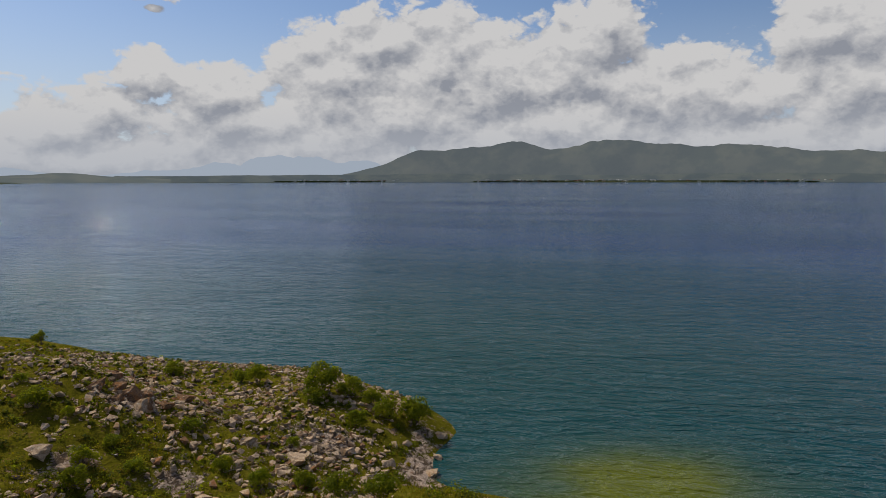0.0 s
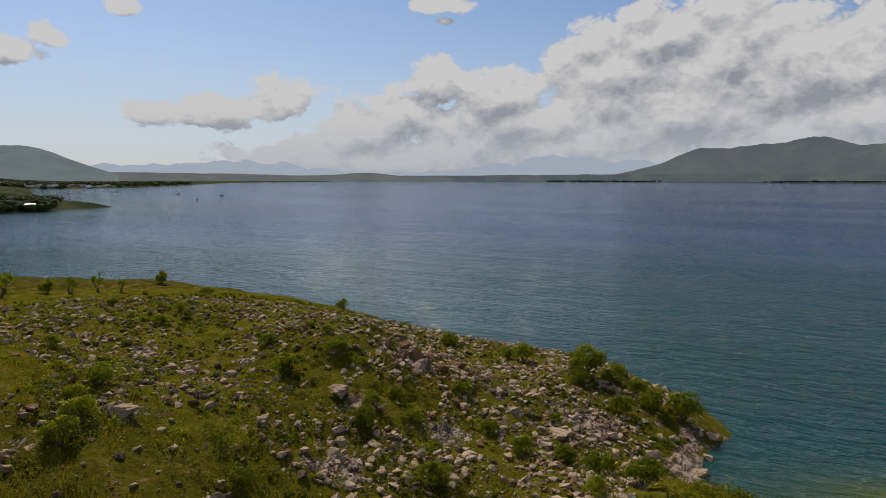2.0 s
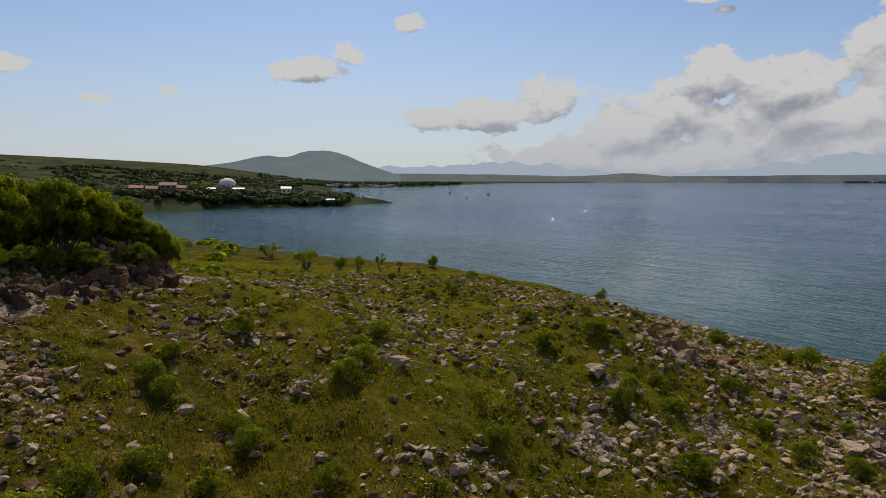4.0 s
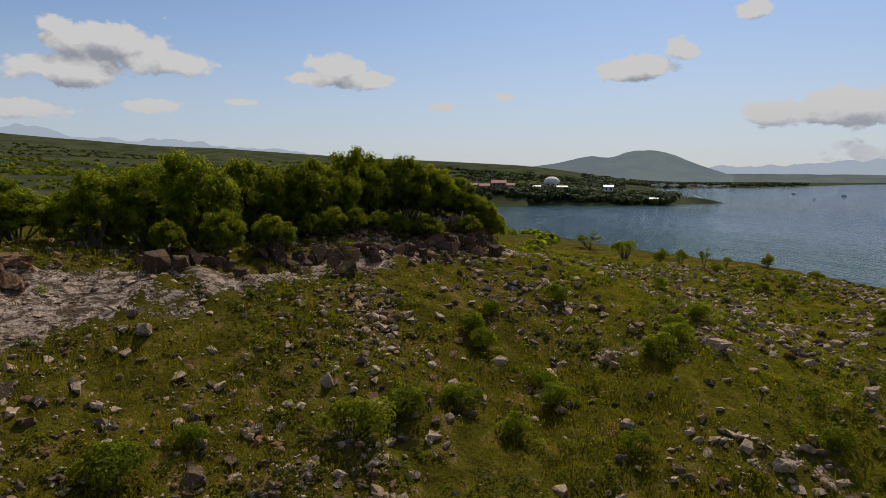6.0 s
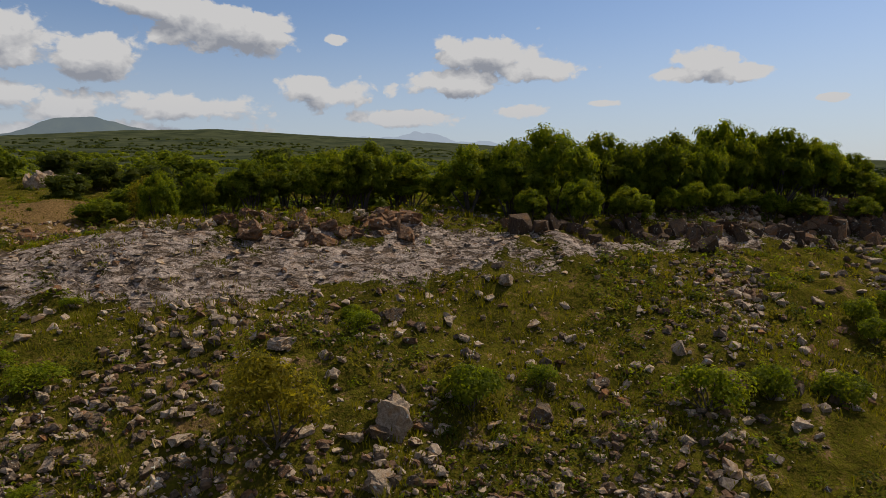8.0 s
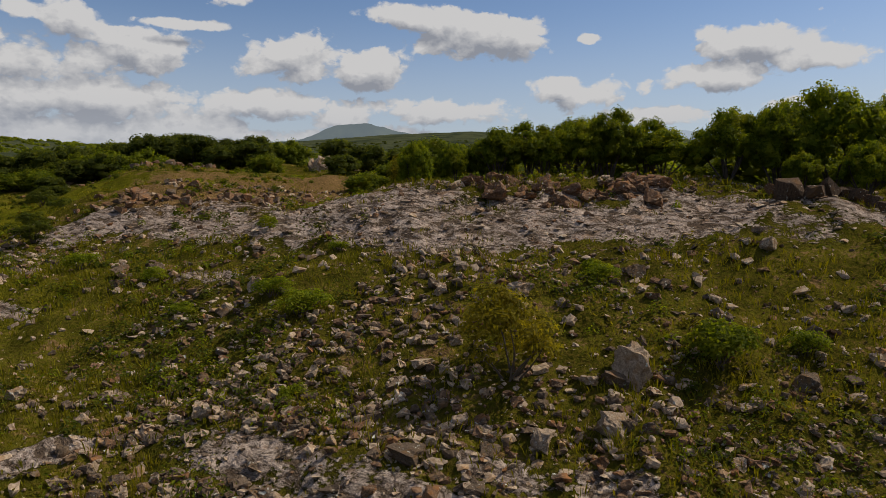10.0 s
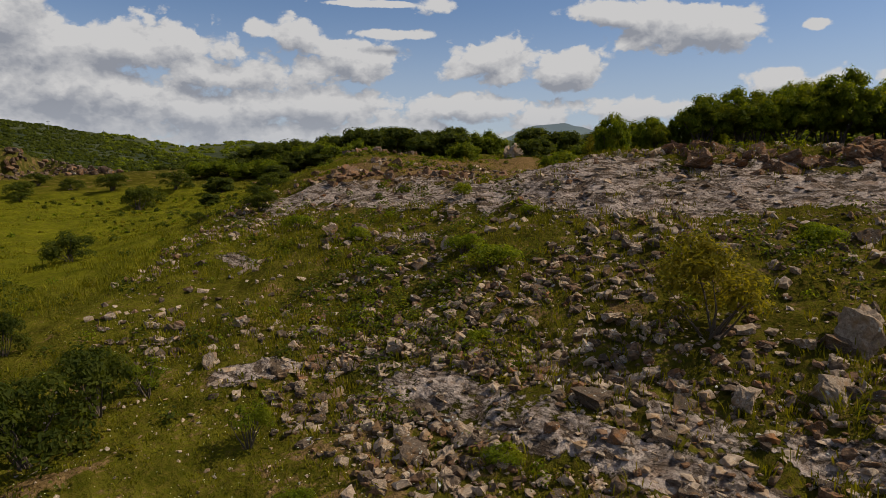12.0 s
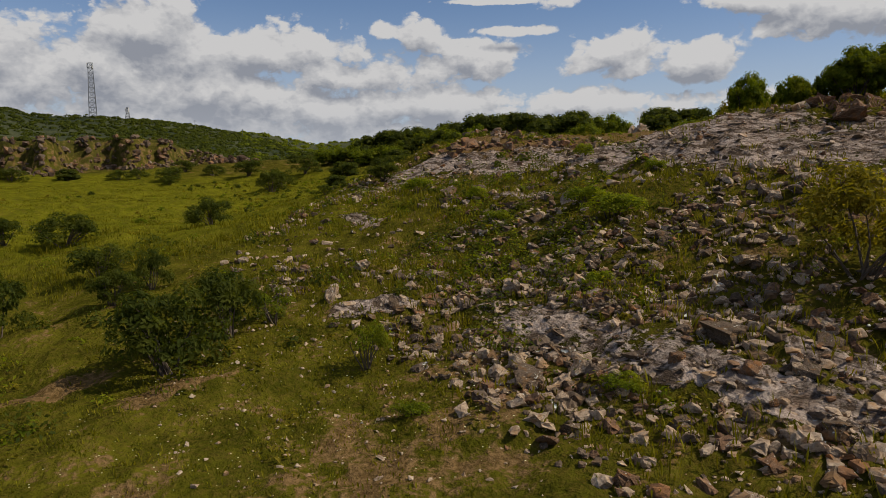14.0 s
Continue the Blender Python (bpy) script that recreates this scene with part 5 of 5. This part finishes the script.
def slab_blocks():
    """The cracked crust of the bare rock: flat pieces lying close together."""
    for count, sizes, seed, mat, label in (
        (1500, (0.1, 0.5), 71, STONE, "flat pale limestone crust broken into pieces"),
        (500, (0.1, 0.4), 72, STONE_DARK, "dark weathered pieces of the limestone crust"),
        (500, (0.1, 0.4), 73, STONE_RUST, "rust-stained pieces of the limestone crust"),
    ):
        x, y, g = clusters(count * 12, seed, 10, 70, 70, 165, 0.9)
        keep = g.rand(len(x)) < np.clip(rock_cover(x, y) * 1.2 - 0.35, 0, 1) * np.clip(0.7 + 1.4 * fractal(x + 5, y, 3, 2), 0.1, 1)
        x, y = x[keep][:count], y[keep][:count]
        size = sizes[0] + (sizes[1] - sizes[0]) * g.rand(len(x)) ** 2.0
        tagged(join_shapes("rock_crust", MEDIUM, x, y, height(x, y) - 0.04 * size, size, g, mat, (0.2, 0.5), 0.25), label, "rock", kind="stuff")


def tufts(name, count, seed, near, far, tall, blades, wide, mat, label, gate, lean=0.5, spread=0.16, width_far=0.0):
    x, y, g = clusters(count, seed, near, far, -4, 188, 0.9)
    s = shore_distance(x, y)
    keep = (g.rand(count) < gate(x, y)) & (s > 0.6) & (x < 6)
    x, y = x[keep], y[keep]
    z = height(x, y)
    r = np.hypot(x, y)
    n = len(x)
    a = g.uniform(0, 6.283, (n, blades))
    off = g.rand(n, blades) ** 0.5 * spread * (1 + r[:, None] / 60)
    foot = np.stack([x[:, None] + np.cos(a) * off, y[:, None] + np.sin(a) * off, np.repeat(z[:, None], blades, 1) - 0.03], -1)
    turf = 1 - 0.6 * ease(x, -9, -6) * (1 - ease(r, 17, 24))
    h = (turf * (1 - 0.5 * ease(r, 30, 55)))[:, None] * g.uniform(*tall, (n, 1)) * g.uniform(0.6, 1.2, (n, blades))
    out = g.uniform(0.1, lean, (n, blades)) * h
    tip = foot + np.stack([np.cos(a) * out, np.sin(a) * out, h], -1)
    turn = a + g.uniform(0.6, 2.5, (n, blades))
    w = wide * (1 + width_far * r[:, None] / 40) * g.uniform(0.7, 1.3, (n, blades))
    side = np.stack([np.cos(turn) * w, np.sin(turn) * w, 0 * w], -1)
    mid = foot * 0.45 + tip * 0.55 + np.stack([0 * out, 0 * out, 0.12 * h], -1)
    quad = np.stack([foot, mid + side, tip, mid - side], 2).reshape(-1, 3)
    mesh = mesh_from(name, quad, np.arange(len(quad)).reshape(-1, 4), mat)
    return tagged(new(name, mesh), label, "grass", kind="stuff")


def grassy(x, y):
    rock = np.clip(rock_cover(x, y) * 1.15, 0, 1)
    bare = blot(x, y, BARE_PATCHES[1:])
    return np.clip(0.6 + 2.0 * fractal(x + 30, y, 4, 3), 0.03, 1) * (1 - 0.88 * rock) * (1 - 0.6 * bare)


def herby(x, y):
    patch = np.clip(0.52 + 2.6 * fractal(x - 70, y + 20, 3.6, 4, 0.6), 0, 1)
    south = ease(y, 2, -8) * ease(x, -12.5, -7.5)
    return patch * (1 - 0.85 * np.clip(rock_cover(x, y) * 1.2, 0, 1)) * (1 - 0.72 * south) * (1 - 0.9 * ease(y, -24, -36) * ease(x, -22, -12))


def leafy(name, count, seed, near, far, size, leaves, leaf, mat, label, north=1.0, west=1.0):
    """Low cushions of small leaves between the stones."""
    x, y, g = clusters(count, seed, near, far, -4, 186, 0.8)
    share = west + (north - west) * ease(y, 8, 22)
    keep = (g.rand(count) < herby(x, y) * share) & (shore_distance(x, y) > 0.8) & (x < 5)
    x, y = x[keep], y[keep]
    z, r, n = height(x, y), np.hypot(x, y), len(x)
    wide = (size[0] + (size[1] - size[0]) * g.rand(n) ** 2.2) * (1.2 - 0.65 * ease(r, 30, 55))
    way = g.normal(size=(n, leaves, 3))
    way /= np.linalg.norm(way, axis=2)[..., None]
    way[..., 2] = np.abs(way[..., 2])
    tall = g.uniform(0.8, 1.5, n)
    centre = np.stack([x, y, z - 0.03], -1)[:, None] + way * (wide[:, None] * 0.5 * g.uniform(0.5, 1.1, (n, leaves)))[..., None] * np.stack([np.ones(n), np.ones(n), tall], 1)[:, None]
    face = way * 0.9 + g.normal(scale=0.5, size=way.shape) + [0, 0, 0.5]
    face /= np.linalg.norm(face, axis=2)[..., None]
    side = np.cross(face, g.normal(size=way.shape))
    side /= np.linalg.norm(side, axis=2)[..., None]
    up = np.cross(face, side)
    s = (leaf * (1 + r / 45) * g.uniform(0.7, 1.3, n))[:, None, None]
    quad = np.stack([centre - up * s, centre + side * s * 0.55 + face * s * 0.2, centre + up * s, centre - side * s * 0.55 + face * s * 0.2], 2).reshape(-1, 3)
    mesh = mesh_from(name, quad, np.arange(len(quad)).reshape(-1, 4), mat)
    return tagged(new(name, mesh), label, "herbs", kind="stuff")


def flowery(x, y):
    return np.clip(blot(x, y, [(-4.5, -14.5, 3, 2, 20), (-3, -12, 4, 2.5, 0), (-7, -11, 3, 2, 40), (-8, -22, 6, 4, 60)]) * 1.2, 0, 1)


stones()
slab_blocks()
tufts("grass", 62000, 41, 9, 90, (0.12, 0.40), 6, 0.014, BLADE, "short yellow-green grass between the stones", grassy, 0.7, 0.22, 0.6)
leafy("herbs", 17000, 42, 12, 88, (0.4, 1.2), 26, 0.042, LEAF_BRIGHT, "low leafy green herbs growing between the stones", 1.0, 0.4)
leafy("herbs", 12000, 44, 12, 88, (0.3, 0.9), 20, 0.045, LEAF_OLIVE, "low yellowish herbs growing between the stones", 1.0, 0.5)
leafy("herbs", 9000, 45, 14, 88, (0.5, 1.5), 38, 0.046, LEAF_SHADE, "bushy dark green herbs growing on the slope", 1.0, 1.0)


def flowers():
    x, y, g = clusters(3400, 43, 9, 40, 140, 190, 0.9)
    keep = g.rand(len(x)) < flowery(x, y)
    x, y = x[keep], y[keep]
    z = height(x, y) + g.uniform(0.12, 0.3, len(x))
    base = np.stack([x, y, z], -1)[:, None]
    k = np.arange(5) * 2 * np.pi / 5
    ring = np.stack([np.cos(k), np.sin(k), 0 * k], -1)[None] * g.uniform(0.009, 0.016, len(x))[:, None, None]
    mesh = mesh_from("flowers", (base + ring).reshape(-1, 3), np.arange(len(x) * 5).reshape(-1, 5), PETAL)
    tagged(new("flowers", mesh), "small white and yellow meadow flowers in the grass", "flowers", kind="stuff")


flowers()


def far_scrub(name, count, seed, near, far, yaw_from, yaw_to, size, leaf, mat, label, gate):
    """Bushes too far to count: clumps of leaves over the hills."""
    x, y, g = clusters(count, seed, near, far, yaw_from, yaw_to, 1.0)
    keep = (g.rand(count) < gate(x, y)) & (shore_distance(x, y) > (1.5 if name == "bay_trees" else 4))
    x, y = x[keep], y[keep]
    z = height(x, y, False)
    r = np.hypot(x, y)
    grow = 1 + np.clip(r - 150, 0, 3000) / 260
    lumps, faces = [], []
    for k in range(3):
        wide = g.uniform(*size, len(x)) * 0.5 * grow**0.75
        n = 13
        way = g.normal(size=(len(x), n, 3))
        way /= np.linalg.norm(way, axis=2)[..., None]
        way[..., 2] = np.abs(way[..., 2])
        dx, dy = g.normal(scale=0.55, size=(2, len(x))) * wide
        centre = np.stack([x + dx, y + dy, z], -1)[:, None] + way * np.minimum(wide, 8)[:, None, None] * np.array([1, 1, 0.7])
        side = np.cross(way, g.normal(size=way.shape))
        side /= np.linalg.norm(side, axis=2)[..., None]
        up = np.cross(way, side)
        s = (leaf * np.minimum(wide, 8))[:, None, None]
        lumps.append(np.stack([centre - side * s, centre - up * s, centre + side * s, centre + up * s], 2).reshape(-1, 3))
    verts = np.concatenate(lumps)
    mesh = mesh_from(name, verts, np.arange(len(verts)).reshape(-1, 4), mat)
    return tagged(new(name, mesh), label, "scrub", kind="stuff")


def heath(x, y):
    return np.clip(0.35 + 1.5 * fractal(x + 400, y, 60, 3), 0.02, 1) * (np.hypot(x + 45, y + 5) > 22)


def hillside(x, y):
    a = np.degrees(np.arctan2(-x, y)) % 360
    return (np.hypot(x, y) > cliff_edge(a) + 2.5) * np.clip(0.75 + fractal(x, y, 22, 3), 0, 1) * (0.6 + 0.4 * (a < 176))


far_scrub("heath_scrub", 3600, 51, 58, 700, 62, 150, (1.6, 3.4), 0.42, LEAF, "green scrub covering the heath behind the ridge", heath)
far_scrub("heath_scrub", 4200, 52, 240, 1500, 60, 140, (0.8, 1.9), 0.5, LEAF_SHADE, "dark scrub dotting the far slopes", heath)
far_scrub("hill_scrub", 5200, 53, 119, 360, 150, 188, (0.8, 2.0), 0.34, LEAF_SHADE, "green scrub on the hill above the scarp", hillside)
far_scrub("hill_scrub", 2600, 58, 190, 900, 136, 166, (1.0, 2.4), 0.36, LEAF, "green scrub on the low hills behind the knoll", lambda x, y: np.clip(0.7 + fractal(x, y, 40, 3), 0, 1))
far_scrub("bay_trees", 900, 54, 405, 520, 53.0, 72, (3.0, 5.0), 0.36, LEAF_DARK, "dark grove of trees along the bay", lambda x, y: np.ones(len(x)))
far_scrub("bay_scrub", 700, 55, 520, 1200, 57, 75, (2.0, 4.0), 0.4, LEAF_DARK, "dark trees and scrub behind the bay", lambda x, y: 0.6 * np.ones(len(x)))

far_scrub("bay_scrub", 900, 57, 1180, 2300, 42, 60, (2.0, 4.0), 0.4, LEAF_DARK, "dark trees on the low far side of the bay", lambda x, y: 0.8 * np.ones(len(x)))


def far_town(name, count, seed, near, far, yaw_from, yaw_to, size, mat, label, rise=0.0):
    x, y, g = clusters(count, seed, near, far, yaw_from, yaw_to)
    keep = shore_distance(x, y) > 6
    x, y = x[keep], y[keep]
    z = height(x, y, False)
    z = z + rise * np.clip((np.hypot(x, y) - 4590) / 110, 0, 1)
    cube = np.array([(a, b, c) for a in (-1, 1) for b in (-1, 1) for c in (-0.4, 1)], float)
    faces = np.array([(0, 1, 3, 2), (4, 6, 7, 5), (0, 4, 5, 1), (2, 3, 7, 6), (1, 5, 7, 3)])
    w = g.uniform(*size, len(x))
    v = cube[None] * np.stack([w, w * 0.7, w * g.uniform(0.3, 0.5, len(x))], 1)[:, None] + np.stack([x, y, z], 1)[:, None]
    mesh = mesh_from(name, v.reshape(-1, 3), (faces[None] + (np.arange(len(x)) * 8)[:, None, None]).reshape(-1, 4), mat)
    tagged(new(name, mesh), label, "town", kind="stuff")


far_town("far_town", 150, 61, 1250, 1500, 47, 60, (3, 7), WHITE_WALL, "pale houses of the town behind the bay")
far_town("far_town", 90, 62, 1250, 1500, 47, 60, (3, 7), RED_ROOF, "red-roofed houses of the town behind the bay")
far_scrub("far_shore_trees", 520, 56, 4580, 4600, -34, 14, (3.0, 6.0), 0.4, LEAF_DARK, "dark strip of trees on the far shore", lambda x, y: np.ones(len(x)))
far_town("far_town", 420, 63, 4580, 4690, -32, 12, (4, 12), WHITE_WALL, "pale houses strung along the far shore", 26)
far_town("far_town", 260, 64, 4580, 4690, -32, 12, (4, 12), BUFF_WALL, "brown houses strung along the far shore", 26)
